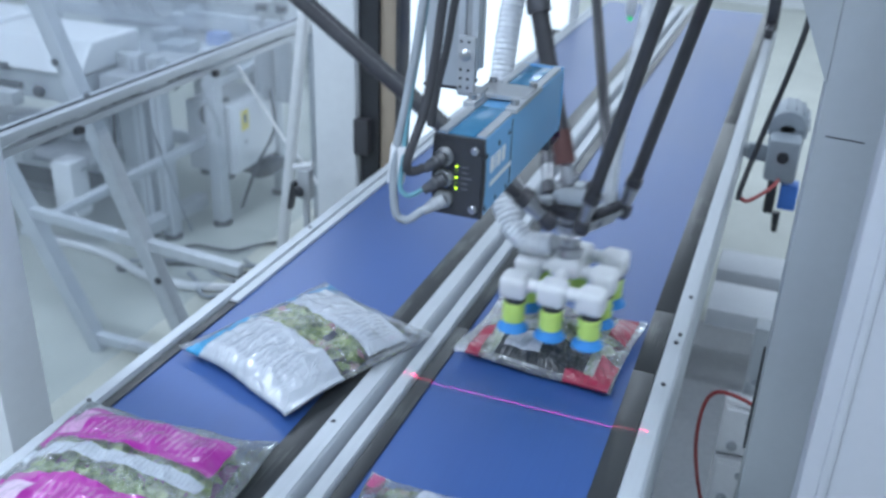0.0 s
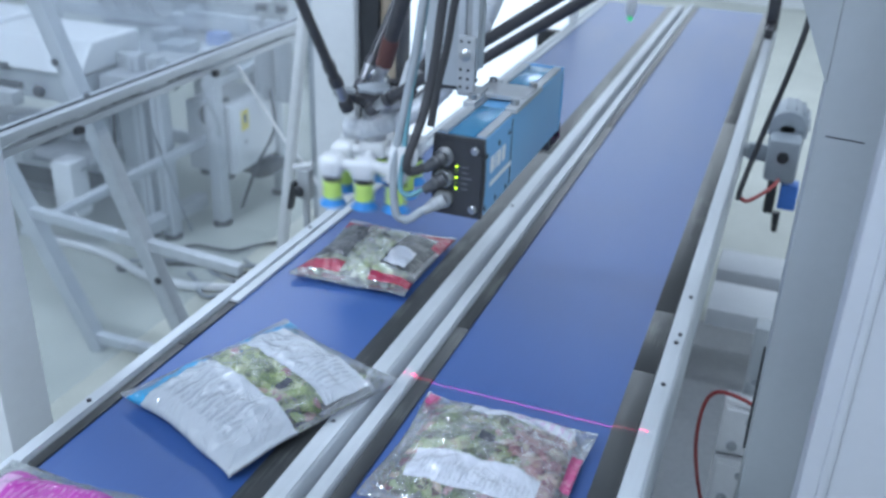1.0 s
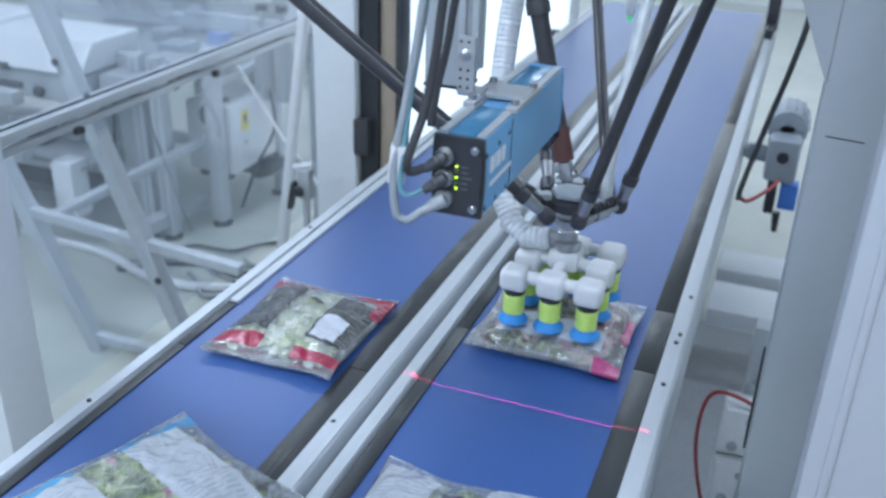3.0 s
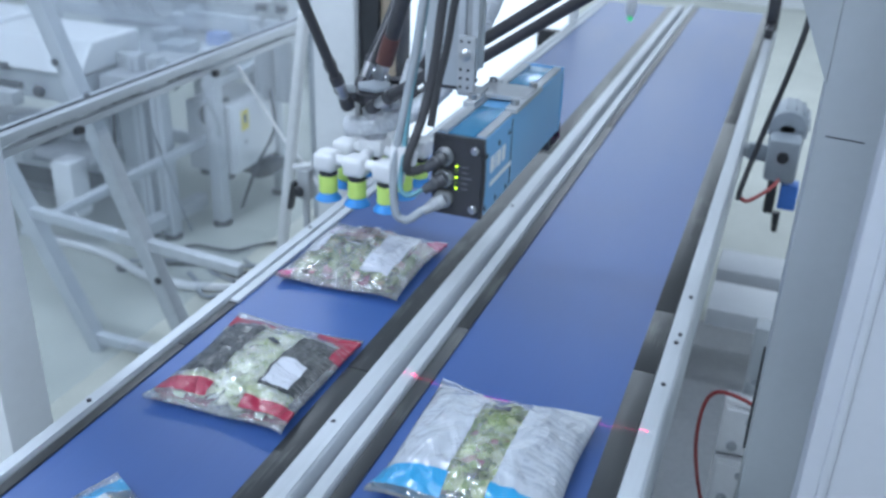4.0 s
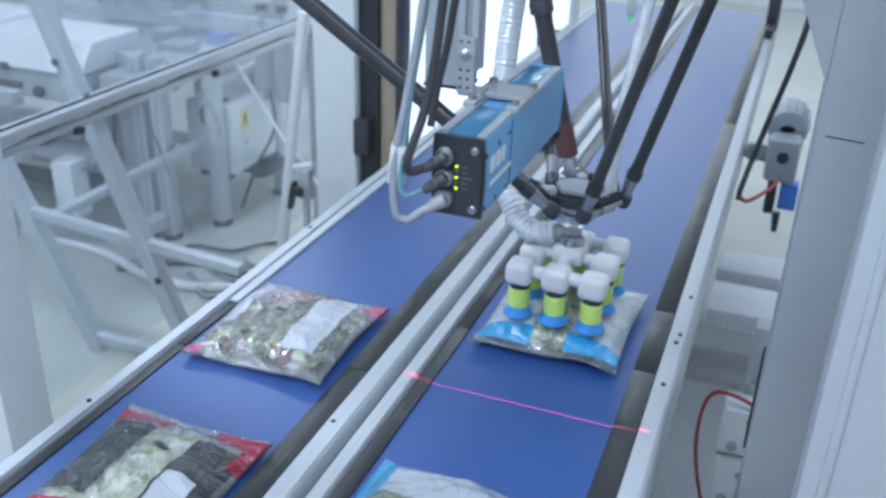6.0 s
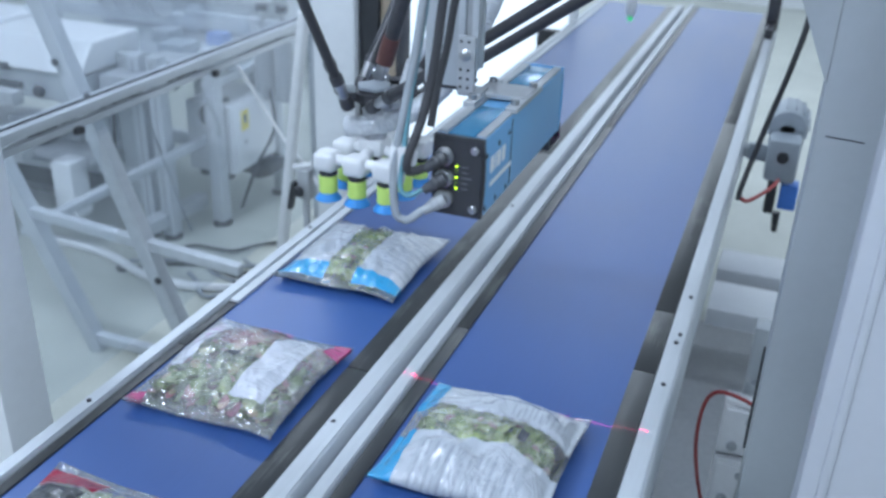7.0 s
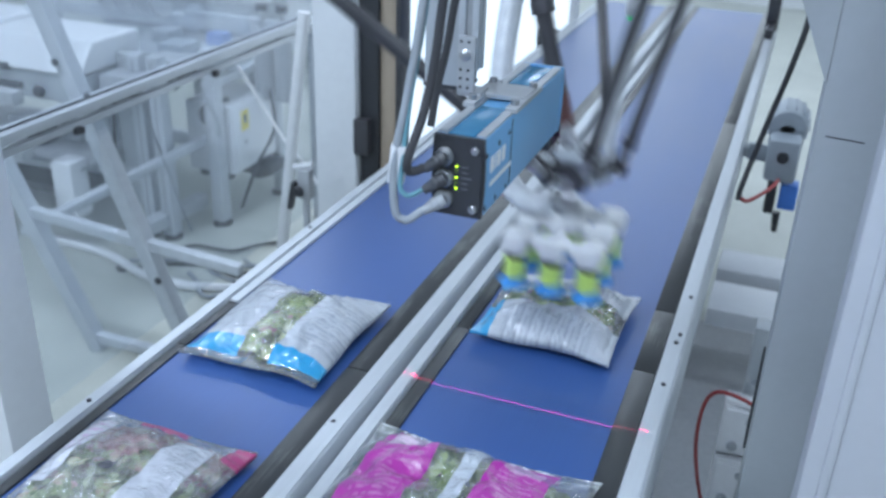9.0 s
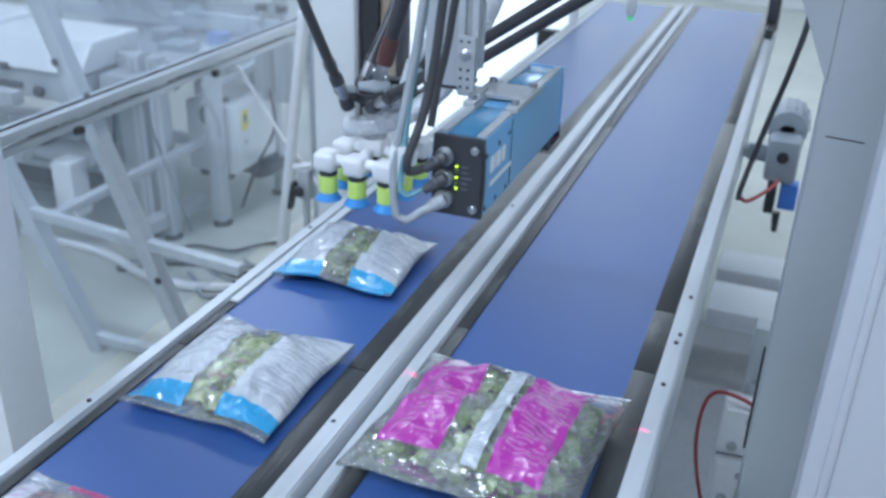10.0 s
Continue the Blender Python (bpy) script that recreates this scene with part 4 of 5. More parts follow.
for k, pts in enumerate(([(0.44, -0.02, 0.72), (0.50, -0.12, 0.58), (0.46, -0.10, 0.40), (0.38, -0.05, 0.30)], [(0.70, 0.20, 0.62), (0.78, 0.18, 0.50), (0.74, 0.22, 0.34), (0.66, 0.30, 0.20)],
                         [(0.84, 0.52, 0.55), (0.90, 0.44, 0.40), (0.82, 0.40, 0.22), (0.74, 0.38, 0.012)])):
    part("air_line", sweep(fresh(), pts, 0.008), (RUBBER, CABLE_GREY)[k % 2], mach, "thin air line")
machine2 = thing("packing_machine", "second pale packing machine farther into the hall", "machine", at=(-3.6, 6.2, 0))
part("body", box(fresh(), (2.6, 1.0, 0.62), (0, 0, 0.45), 0.03), WHITE_PAINT, machine2)
part("cover", slanted_cover(fresh(), -1.1, 1.2, -0.40, 0.40, 0.79, 1.12, 0.12, 0.03), GREY_PAINT, machine2)
for k in range(4):
    part("access_door", box(fresh(), (0.56, 0.02, 0.48), (-0.93 + 0.62 * k, -0.508, 0.45), 0.008), WHITE_PAINT, machine2)
    part("door_handle", box(fresh(), (0.03, 0.03, 0.12), (-0.70 + 0.62 * k, -0.53, 0.50), 0.006), DARK_METAL, machine2)
for x in (-1.2, 1.2):
    for y in (-0.4, 0.4):
        part("leg", box(fresh(), (0.08, 0.08, 0.15), (x, y, 0.075)), ALU_DULL, machine2)
rng = random.Random(4)
for k in range(9):
    x, y = -2.45 + 0.07 * k, 2.75 + rng.uniform(-0.1, 0.25)
    pts = [(x, y, 0.008)]
    for j in range(6):
        x += rng.uniform(0.02, 0.20)
        y += rng.uniform(-0.10, 0.12)
        pts.append((x, y, 0.008 + 0.004 * (k % 3)))
    cable("grey cable lying on the hall floor", pts, rng.uniform(0.005, 0.010), CABLE_GREY if k % 2 else RUBBER, group="floor cables")
cable("pale hose lying on the hall floor", [(-2.9, 2.75, 0.018), (-2.5, 2.72, 0.018), (-2.2, 2.62, 0.018), (-1.9, 2.66, 0.018), (-1.6, 2.85, 0.018)], 0.018, WHITE_PLASTIC, "floor_hose", group="floor cables")

# ---- three-armed pick robot ----
BASE = Vector((-0.518, 1.523, 1.864))
BASE_R, UPPER, FORE, TURN, PLATE_R, HALF = 0.232, 0.3757, 0.9719, 333.81, 0.060, 0.052
LIP = 0.200
ARM_DIRS = [Vector((math.cos(radians(TURN + 120 * k)), math.sin(radians(TURN + 120 * k)), 0)) for k in range(3)]


def elbow(k, centre):
    """Where arm k's elbow and its swing angle are when the platform's centre is there."""
    u = ARM_DIRS[k]
    d = Vector(centre) - BASE - u * BASE_R
    a, z = d.dot(u), d.z
    side2 = d.length_squared - a * a - z * z
    c = (a * a + z * z + UPPER ** 2 + side2 - FORE ** 2) / (2 * UPPER * math.hypot(a, z))
    swing = math.atan2(z, a) + math.acos(max(-1, min(1, c)))
    return BASE + u * (BASE_R + PLATE_R + UPPER * math.cos(swing)) + Vector((0, 0, UPPER * math.sin(swing))), swing


robot = thing("delta_robot", "ceiling hung pick robot with three dark paired arms", "robot")
part("base", lathe(fresh(), [(0.16, 0.0), (0.20, 0.02), (0.22, 0.06), (0.22, 0.16), (0.18, 0.2)], 36, Matrix.Translation(BASE + Vector((0, 0, 0.03)))), WHITE_PAINT, robot)
part("hanger", rod(fresh(), BASE + Vector((0, 0, 0.22)), (BASE.x, BASE.y, CEILING), 0.11), WHITE_PAINT, robot)
upper_arms, fore_rods = [], []
for k in range(3):
    arm = part("upper_arm", rod(fresh(), (0, 0, 0), (UPPER, 0, 0), 0.032, 0.022), WHITE_PAINT, robot)
    part("elbow_axle", rod(fresh(), (UPPER, -HALF - 0.01, 0), (UPPER, HALF + 0.01, 0), 0.012), STEEL, arm)
    part("shoulder", rod(fresh(), (0, -0.05, 0), (0, 0.05, 0), 0.045), WHITE_PAINT, arm)
    upper_arms.append(arm)
    for s in (-1, 1):
        one = part("arm_rod", rod(fresh(), (0, 0, 0.03), (0, 0, FORE - 0.02), 0.0098), CARBON, robot, "dark carbon arm rod")
        part("rod_end", rod(fresh(), (0, 0, 0.012), (0, 0, 0.045), 0.0085, 0.0118), STEEL, one, "steel rod end")
        part("rod_collar", rod(fresh(), (0, 0, 0.045), (0, 0, 0.062), 0.0128), DARK_METAL, one)
        part("ball_cup", lathe(fresh(), [(0.004, -0.014), (0.012, -0.010), (0.014, 0.0), (0.012, 0.012), (0.006, 0.016)], 16), DARK_METAL, one)
        fore_rods.append((k, s, one))
shaft_top = part("drive_shaft", rod(fresh(), (0, 0, -0.02), (0, 0, -0.44), 0.0175), CARBON, robot, "dark telescopic drive shaft")
part("shaft_band", rod(fresh(), (0, 0, -0.425), (0, 0, -0.445), 0.0195), DARK_METAL, shaft_top)
shaft_low = part("drive_shaft", rod(fresh(), (0, 0, 0.075), (0, 0, 0.52), 0.0145), CARBON, robot, "dark inner drive shaft")
part("shaft_grip", rod(fresh(), (0, 0, 0.070), (0, 0, 0.125), 0.0165), BROWN, shaft_low, "reddish brown shaft end")
part("universal_joint", box(fresh(), (0.022, 0.022, 0.034), (0, 0, 0.052), 0.006), STEEL, shaft_low)
part("joint_fork", rod(fresh(), (-0.017, 0, 0.046), (0.017, 0, 0.046), 0.0065), STEEL, shaft_low)
platform = new("platform")
platform.parent = robot
bm = fresh()
lathe(bm, [(0.03, -0.012), (0.042, -0.008), (0.042, 0.008), (0.03, 0.012)], 24)
for u in ARM_DIRS:
    turn = Matrix.Rotation(math.atan2(u.y, u.x), 4, "Z")
    box(bm, (0.045, 0.030, 0.018), u * 0.045, 0.004, turn)
part("platform_star", bm, DARK_METAL, platform, "dark three-pointed platform")
for u in ARM_DIRS:
    w = Vector((-u.y, u.x, 0))
    part("joint_axle", rod(fresh(), u * PLATE_R - w * HALF, u * PLATE_R + w * HALF, 0.0075), STEEL, platform)
    part("axle_clamp", rod(fresh(), u * PLATE_R - w * 0.014, u * PLATE_R + w * 0.014, 0.011), STEEL, platform)
    for s in (-1, 1):
        part("joint_ball", lathe(fresh(), [(0.004, -0.009), (0.009, -0.005), (0.010, 0), (0.009, 0.005), (0.004, 0.009)], 14, Matrix.Translation(u * PLATE_R + w * HALF * s)), STEEL, platform)
    for j in range(6):
        q = u * (PLATE_R + 0.004) + w * (0.010 * j - 0.025) + Vector((0, 0, 0.014))
        part("spring_coil", rod(fresh(), q - w * 0.002, q + w * 0.002, 0.0085, seg=12), DARK_METAL, platform)
    part("hinge_block", box(fresh(), (0.030, 0.020, 0.030), u * 0.052 + Vector((0, 0, 0.006)), 0.005, Matrix.Rotation(math.atan2(u.y, u.x), 4, "Z")), GREY_PAINT, platform)
    for lift in (0.014, -0.012):
        part("joint_spring", rod(fresh(), u * (PLATE_R + lift * 0.3) - w * 0.030 + Vector((0, 0, lift)), u * (PLATE_R + lift * 0.3) + w * 0.030 + Vector((0, 0, lift)), 0.0060 if lift > 0 else 0.0045), DARK_METAL if lift > 0 else STEEL, platform)
part("top_plate", lathe(fresh(), [(0.034, 0.013), (0.036, 0.015), (0.035, 0.020), (0.024, 0.022)], 6), MOTOR_GREY, platform, "grey cast top plate")
part("swivel", lathe(fresh(), [(0.020, -0.045), (0.024, -0.042), (0.024, -0.028), (0.018, -0.026), (0.018, -0.010)], 24), STEEL, platform)
part("swivel_screw", lathe(fresh(), [(0.005, -0.006), (0.005, 0.006)], 12, pose(0.02, -0.015, -0.035, 0, 90)), STEEL, platform)

gripper = thing("vacuum_gripper", "white plastic suction gripper with lime bellows and blue cups", "gripper")
part("hub", box(fresh(), (0.052, 0.052, 0.034), (0, 0, 0.098), 0.008), WHITE_PLASTIC, gripper)
part("neck", lathe(fresh(), [(0.022, 0.113), (0.024, 0.116), (0.024, 0.132), (0.017, 0.135), (0.017, 0.146)], 22), STEEL, gripper)
part("hose_port", rod(fresh(), (0, 0, 0.128), (-0.045, 0.0, 0.128), 0.016), GREY_PLASTIC, gripper)
for ix in (-1, 0, 1):
    for iy in (-1, 0, 1):
        if ix == 0 and iy == 0:
            continue
        at = Vector((0.0635 * ix, 0.076 * iy, 0))
        bm = box(fresh(), (0.046, 0.046, 0.040), at + Vector((0, 0, 0.080)), 0.013, seg=4)
        fit = part("cup_holder", bm, WHITE_PLASTIC, gripper)
        part("collar", lathe(fresh(), [(0.0172, 0.051), (0.0180, 0.053), (0.0180, 0.060), (0.0165, 0.062)], 20, Matrix.Translation(at)), BLACK_PLASTIC, fit)
        ribs = [(0.0155, 0.053)]
        for j in range(3):
            z = 0.051 - 0.0125 * j
            ribs += [(0.0186, z - 0.003), (0.0188, z - 0.006), (0.0179, z - 0.0105)]
        part("bellows", lathe(fresh(), ribs[::-1], 22, Matrix.Translation(at)), LIME, fit, "lime silicone bellows")
        part("suction_lip", lathe(fresh(), [(0.021, 0.0), (0.026, 0.0), (0.0255, 0.003), (0.019, 0.010), (0.0175, 0.017)], 24, Matrix.Translation(at)), CUP_BLUE, fit, "blue suction lip")
        if ix and iy:
            part("link_arm", rod(fresh(), at + Vector((0, 0, 0.084)), (0, 0.076 * iy, 0.084), 0.0115), WHITE_PLASTIC, gripper)
        else:
            part("link_arm", rod(fresh(), at + Vector((0, 0, 0.084)), (0, 0, 0.092), 0.0115), WHITE_PLASTIC, gripper)
HOSE_TOP = Vector((-0.395, 1.62, 1.85))
AIR_TOP = Vector((-0.20, 1.66, 1.85))
HOSE_N, HOSE_SEG = 24, 0.047
hose_bits = []
hose = thing("vacuum_hose", "milky ribbed suction hose between ceiling and gripper", "hose")
for k in range(HOSE_N):
    ribs = []
    for j in range(6):
        z = HOSE_SEG * (j / 5 - 0.5) * 1.06
        ribs += [(0.0188, z), (0.0205, z + 0.003)]
    bit = part("hose_piece", lathe(fresh(), ribs, 16), HOSE, hose)
    hose_bits.append(bit)
air_bits = []
air = thing("air_hose", "thin milky air hose hanging to the robot platform", "hose")
for k in range(16):
    air_bits.append(part("hose_piece", rod(fresh(), (0, 0, -0.032), (0, 0, 0.032), 0.0105, seg=14), HOSE, air))
part("hose_riser", rod(fresh(), AIR_TOP, (AIR_TOP.x, AIR_TOP.y, CEILING), 0.0115), HOSE, air)
part("hose_riser", rod(fresh(), HOSE_TOP, (HOSE_TOP.x, HOSE_TOP.y, CEILING), 0.021), HOSE, hose)


# ---- filled salad bags ----
def bag(w, d, h, seed, label, film, leaves, count, leaf, rosy=0.0):
    rnd = random.Random(seed)
    off = Vector((rnd.uniform(0, 50), rnd.uniform(0, 50), 0))
    base = thing("salad_bag", label, "salad bag", "salad bags")
    nx, ny = 64, 64
    bm = fresh()

    def rise(u, v):
        e = max(0.0, 1 - abs(u) ** 2.6) ** 0.62 * max(0.0, 1 - (abs(v) / 0.93) ** 2.8) ** 0.62 if abs(v) < 0.93 else 0.0
        return e

    seam = 0.36 * h

    def place(u, v, top):
        e = rise(u, v)
        px = u * w / 2 * (1 - 0.045 * (1 - v * v)) * (1 + 0.02 * abs(v) ** 6)
        py = v * d / 2 * (1 - 0.05 * (1 - u * u))
        q = Vector((px * 18, py * 18, 0)) + off
        lump = noise.noise(q) * 0.15 + noise.noise(q * 2.3) * 0.09
        near = max(0.0, abs(v) - 0.40) / 0.60
        pleat = math.sin(u * 30 + 5 * noise.noise(q * 0.6)) * 0.0032 * near * (1 - near * 0.55)
        ridge = 1.2 * (1 - abs(noise.noise(Vector((px * 17 + off.x, py * 12, 3.0))))) ** 4
        ridge += 0.5 * (1 - abs(noise.noise(Vector((px * 30, py * 38 + off.y, 9.0))))) ** 5
        droop = seam * (0.75 + 0.5 * noise.noise(Vector((px * 9, py * 9, 20.0)) + off))
        if top:
            z = droop * (1 - e) + h * e * (0.88 + lump) + (pleat + ridge * 0.0042 - 0.001) * (0.2 + 0.8 * e)
            return Vector((px, py, max(z, 0.006 + droop * (1 - e) * 0.9)))
        low = min(1.0, e * 1.25)
        return Vector((px, py, 0.0015 + max(0.0, droop * (1 - low) ** 1.4 - 0.003 * (1 - low))))

    tops, bots = [], []
    for j in range(ny + 1):
        v = -1 + 2 * j / ny
        tops.append([bm.verts.new(place(-1 + 2 * i / nx, v, True)) for i in range(nx + 1)])
        bots.append([bm.verts.new(place(-1 + 2 * i / nx, v, False)) for i in range(nx + 1)])
    for j in range(ny):
        for i in range(nx):
            bm.faces.new((tops[j][i], tops[j][i + 1], tops[j + 1][i + 1], tops[j + 1][i]))
            bm.faces.new((bots[j][i], bots[j + 1][i], bots[j + 1][i + 1], bots[j][i + 1]))
    for j in range(ny):
        bm.faces.new((tops[j][0], tops[j + 1][0], bots[j + 1][0], bots[j][0]))
        bm.faces.new((tops[j][nx], bots[j][nx], bots[j + 1][nx], tops[j + 1][nx]))
    for i in range(nx):
        bm.faces.new((tops[0][i], bots[0][i], bots[0][i + 1], tops[0][i + 1]))
        bm.faces.new((tops[ny][i], tops[ny][i + 1], bots[ny][i + 1], bots[ny][i]))
    part("film", bm, film, base, "glossy crinkled printed film", smooth=180)
    verts, faces = [], []
    for _ in range(count):
        for _try in range(20):
            u, v = rnd.uniform(-0.84, 0.84), rnd.uniform(-0.80, 0.80)
            e = rise(u, v)
            if e > 0.25:
                break
        hi = h * e * 0.80
        centre = Vector((u * w / 2 * 0.95, v * d / 2 * 0.95, 0.006 + hi * (rnd.random() ** 0.30)))
        tilt = Euler((rnd.uniform(-0.7, 0.7), rnd.uniform(-0.7, 0.7), rnd.uniform(0, 6.28))).to_matrix()
        s, curl = leaf * rnd.uniform(0.6, 1.25), rnd.uniform(-0.3, 0.5)
        k0 = len(verts)
        for a, b in ((-0.5, -0.16), (-0.5, 0.16), (-0.15, -0.36), (-0.15, 0.36), (0.2, -0.30), (0.2, 0.30), (0.55, 0.0)):
            p = centre + tilt @ Vector((a * s, b * s, s * curl * (a * a - b * b * 1.6) + rnd.uniform(-0.03, 0.03) * s))
            p.x, p.y = max(-0.445 * w, min(0.445 * w, p.x)), max(-0.425 * d, min(0.425 * d, p.y))
            uu, vv = max(-0.97, min(0.97, p.x / (w / 2 * 0.955))), max(-0.92, min(0.92, p.y / (d / 2 * 0.95)))
            floor_z = place(uu, vv, False).z + 0.002
            roof = place(uu, vv, True).z
            p.z = min(max(p.z, floor_z), roof * 0.93 - 0.002)
            verts.append(p)
        faces += [(k0, k0 + 1, k0 + 3, k0 + 2), (k0 + 2, k0 + 3, k0 + 5, k0 + 4), (k0 + 4, k0 + 5, k0 + 6)]
    me = bpy.data.meshes.new("salad_leaves")
    me.from_pydata(verts, [], faces)
    me.materials.append(leaves)
    if rosy:
        me.materials.append(ROSY_LEAVES)
        for face in me.polygons:
            first = verts[face.vertices[0] // 7 * 7]
            chance = noise.noise(first * 190 + off) * 0.5 + 0.5
            at_end = leaves == MIXED_LEAVES and (first.y > 0.055 + 0.03 * math.sin(first.x * 40) or first.y < -0.10)
            face.material_index = 1 if at_end or chance < rosy else 0
    ob = new("salad_leaves", me)
    ob.parent = base
    tagged(ob, "chopped salad leaves", kind="stuff")
    shade(ob, 60)
    return base


PALE, SKY, DARK_INK = (0.42, 0.45, 0.49), (0.02, 0.29, 0.55), (0.05, 0.055, 0.07)
GREY_INK, TEXT_GREY = (0.30, 0.33, 0.37), (0.20, 0.22, 0.26)
BLACK_PRINT, RED_PRINT, PINK, WHITE_LABEL = (0.030, 0.033, 0.036), (0.31, 0.012, 0.045), (0.40, 0.026, 0.30), (0.50, 0.52, 0.57)
ROSE, PALE_PINK = (0.42, 0.05, 0.17), (0.62, 0.34, 0.55)
film_blue = film_material("white_and_blue_film", [(-0.118, -0.030, -0.092, 0.118, PALE), (0.034, 0.2, -0.092, 0.2, PALE), (-0.2, -0.028, -0.122, -0.090, SKY), (0.032, 0.2, -0.122, -0.090, SKY), (-0.014, 0.012, 0.050, 0.062, DARK_INK)],
                          [(-0.108, -0.042, 0.020, 0.100, "x", 0.0085, TEXT_GREY), (0.050, 0.125, -0.078, 0.085, "x", 0.021, GREY_INK), (0.060, 0.122, -0.07, 0.08, "x", 0.0105, TEXT_GREY), (-0.11, -0.034, -0.034, -0.026, "x", 0.017, TEXT_GREY)])
film_red = film_material("black_and_red_film", [(-0.108, -0.032, -0.070, 0.085, BLACK_PRINT), (0.038, 0.108, -0.066, 0.085, BLACK_PRINT), (-0.13, -0.026, -0.112, -0.085, RED_PRINT), (0.034, 0.13, -0.114, -0.090, RED_PRINT),
                                               (-0.13, -0.025, 0.092, 0.122, RED_PRINT), (0.040, 0.13, 0.100, 0.13, RED_PRINT), (0.098, 0.13, 0.055, 0.13, RED_PRINT), (0.042, 0.088, -0.058, 0.004, WHITE_LABEL), (-0.006, 0.014, 0.040, 0.052, DARK_INK)],
                         [(-0.100, -0.04, -0.05, 0.06, "y", 0.012, (0.10, 0.11, 0.12)), (0.05, 0.10, 0.02, 0.075, "y", 0.012, (0.10, 0.11, 0.12))], clear_gloss=0.09, relief=1.7)
film_pink = film_material("clear_film_with_white_labels", [(0.030, 0.088, -0.085, 0.092, WHITE_LABEL), (-0.118, -0.078, -0.050, 0.105, WHITE_LABEL), (0.098, 0.14, 0.085, 0.13, ROSE), (-0.06, 0.02, 0.114, 0.128, ROSE), (-0.126, -0.10, -0.13, -0.112, ROSE), (-0.024, -0.006, -0.012, 0.010, DARK_INK)],
                          [(0.040, 0.082, -0.07, 0.085, "x", 0.024, (0.43, 0.45, 0.50)), (0.050, 0.080, -0.07, 0.085, "x", 0.007, GREY_INK), (-0.116, -0.080, 0.020, 0.100, "x", 0.015, (0.50, 0.08, 0.42))], clear_gloss=0.07, relief=1.35)
film_magenta = film_material("magenta_film", [(-0.128, -0.036, -0.112, 0.150, PINK), (0.036, 0.112, -0.118, 0.150, PINK), (-0.112, -0.055, 0.075, 0.135, (0.60, 0.45, 0.58)), (0.052, 0.100, 0.090, 0.130, (0.56, 0.30, 0.50)), (0.000, 0.024, -0.12, 0.150, (0.46, 0.50, 0.54))],
                             [(-0.110, -0.050, -0.09, 0.060, "x", 0.010, PALE_PINK), (0.048, 0.100, -0.100, 0.085, "x", 0.009, PALE_PINK), (0.002, 0.022, -0.11, 0.140, "x", 0.006, GREY_INK)], tint=(0.80, 0.84, 0.83))
red_bag = bag(0.238, 0.275, 0.046, 1, "clear salad bag with black and red print", film_red, PALE_LEAVES, 950, 0.021)
pink_bag = bag(0.252, 0.268, 0.056, 2, "clear mixed salad bag with two white labels", film_pink, MIXED_LEAVES, 800, 0.025, 0.28)
blue_bag = bag(0.252, 0.280, 0.062, 3, "white printed salad bag with a blue end stripe", film_blue, GREEN_LEAVES, 900, 0.022, 0.30)
stripe_bag = bag(0.246, 0.248, 0.068, 4, "plump white printed salad bag with a blue end stripe", film_blue, GREEN_LEAVES, 900, 0.022, 0.30)
grey_bag = bag(0.315, 0.275, 0.062, 5, "white printed salad bag lying askew, blue stripe at one end", film_blue, GREEN_LEAVES, 900, 0.022, 0.30)
magenta_bag = bag(0.326, 0.318, 0.094, 6, "plump magenta printed salad bag with a clear band", film_magenta, GREEN_LEAVES, 900, 0.022)
magenta_bag_ahead = bag(0.300, 0.318, 0.070, 7, "magenta printed salad bag with a clear band, laid crosswise", film_magenta, GREEN_LEAVES, 900, 0.022)


# ---- movement ----
LEFT_V, RIGHT_V = -0.150, 0.2075
PARK = Vector((-0.734, 1.575, 1.033))
GRIP_TURN = -2
# bag, lane places at 0 s (x, y), turns, end of the suction, height of the bag's top, moment of release
CYCLES = [
    (red_bag, (-0.294, 1.36), -94, (-0.708, 1.674), 0, 0.31, 0.046, 0.84, 0.27),
    (pink_bag, (-0.295, 0.781), -90, (-0.722, 2.100), 0, 3.15, 0.056, 3.64, 0.20),
    (blue_bag, (-0.294, 0.182), -1, (-0.722, 2.548), -1, 6.12, 0.060, 6.59, 0.20),
    (stripe_bag, (-0.304, -0.434), -92, (-0.735, 2.995), 1, 9.26, 0.066, 9.74, 0.20),
]


def ease(a, b, t):
    s = max(0.0, min(1.0, t))
    return a + (b - a) * (s * s * (3 - 2 * s))


def glide(points, t):
    """Smooth travel through (time, place) points."""
    if t <= points[0][0]:
        return points[0][1].copy()
    for k in range(len(points) - 1):
        t0, p0 = points[k]
        t1, p1 = points[k + 1]
        if t <= t1:
            def slope(j):
                if j <= 0 or j >= len(points) - 1:
                    return Vector((0, 0, 0))
                return (points[j + 1][1] - points[j - 1][1]) / (points[j + 1][0] - points[j - 1][0])
            h = t1 - t0
            s = (t - t0) / h
            m0, m1 = slope(k) * h, slope(k + 1) * h
            return p0 * (2 * s ** 3 - 3 * s * s + 1) + m0 * (s ** 3 - 2 * s * s + s) + p1 * (-2 * s ** 3 + 3 * s * s) + m1 * (s ** 3 - s * s)
    return points[-1][1].copy()


def on_right(c, t):
    return Vector((c[1][0], c[1][1] + RIGHT_V * t, TOP))


def on_left(c, t):
    return Vector((c[3][0], c[3][1] + LEFT_V * t, TOP))


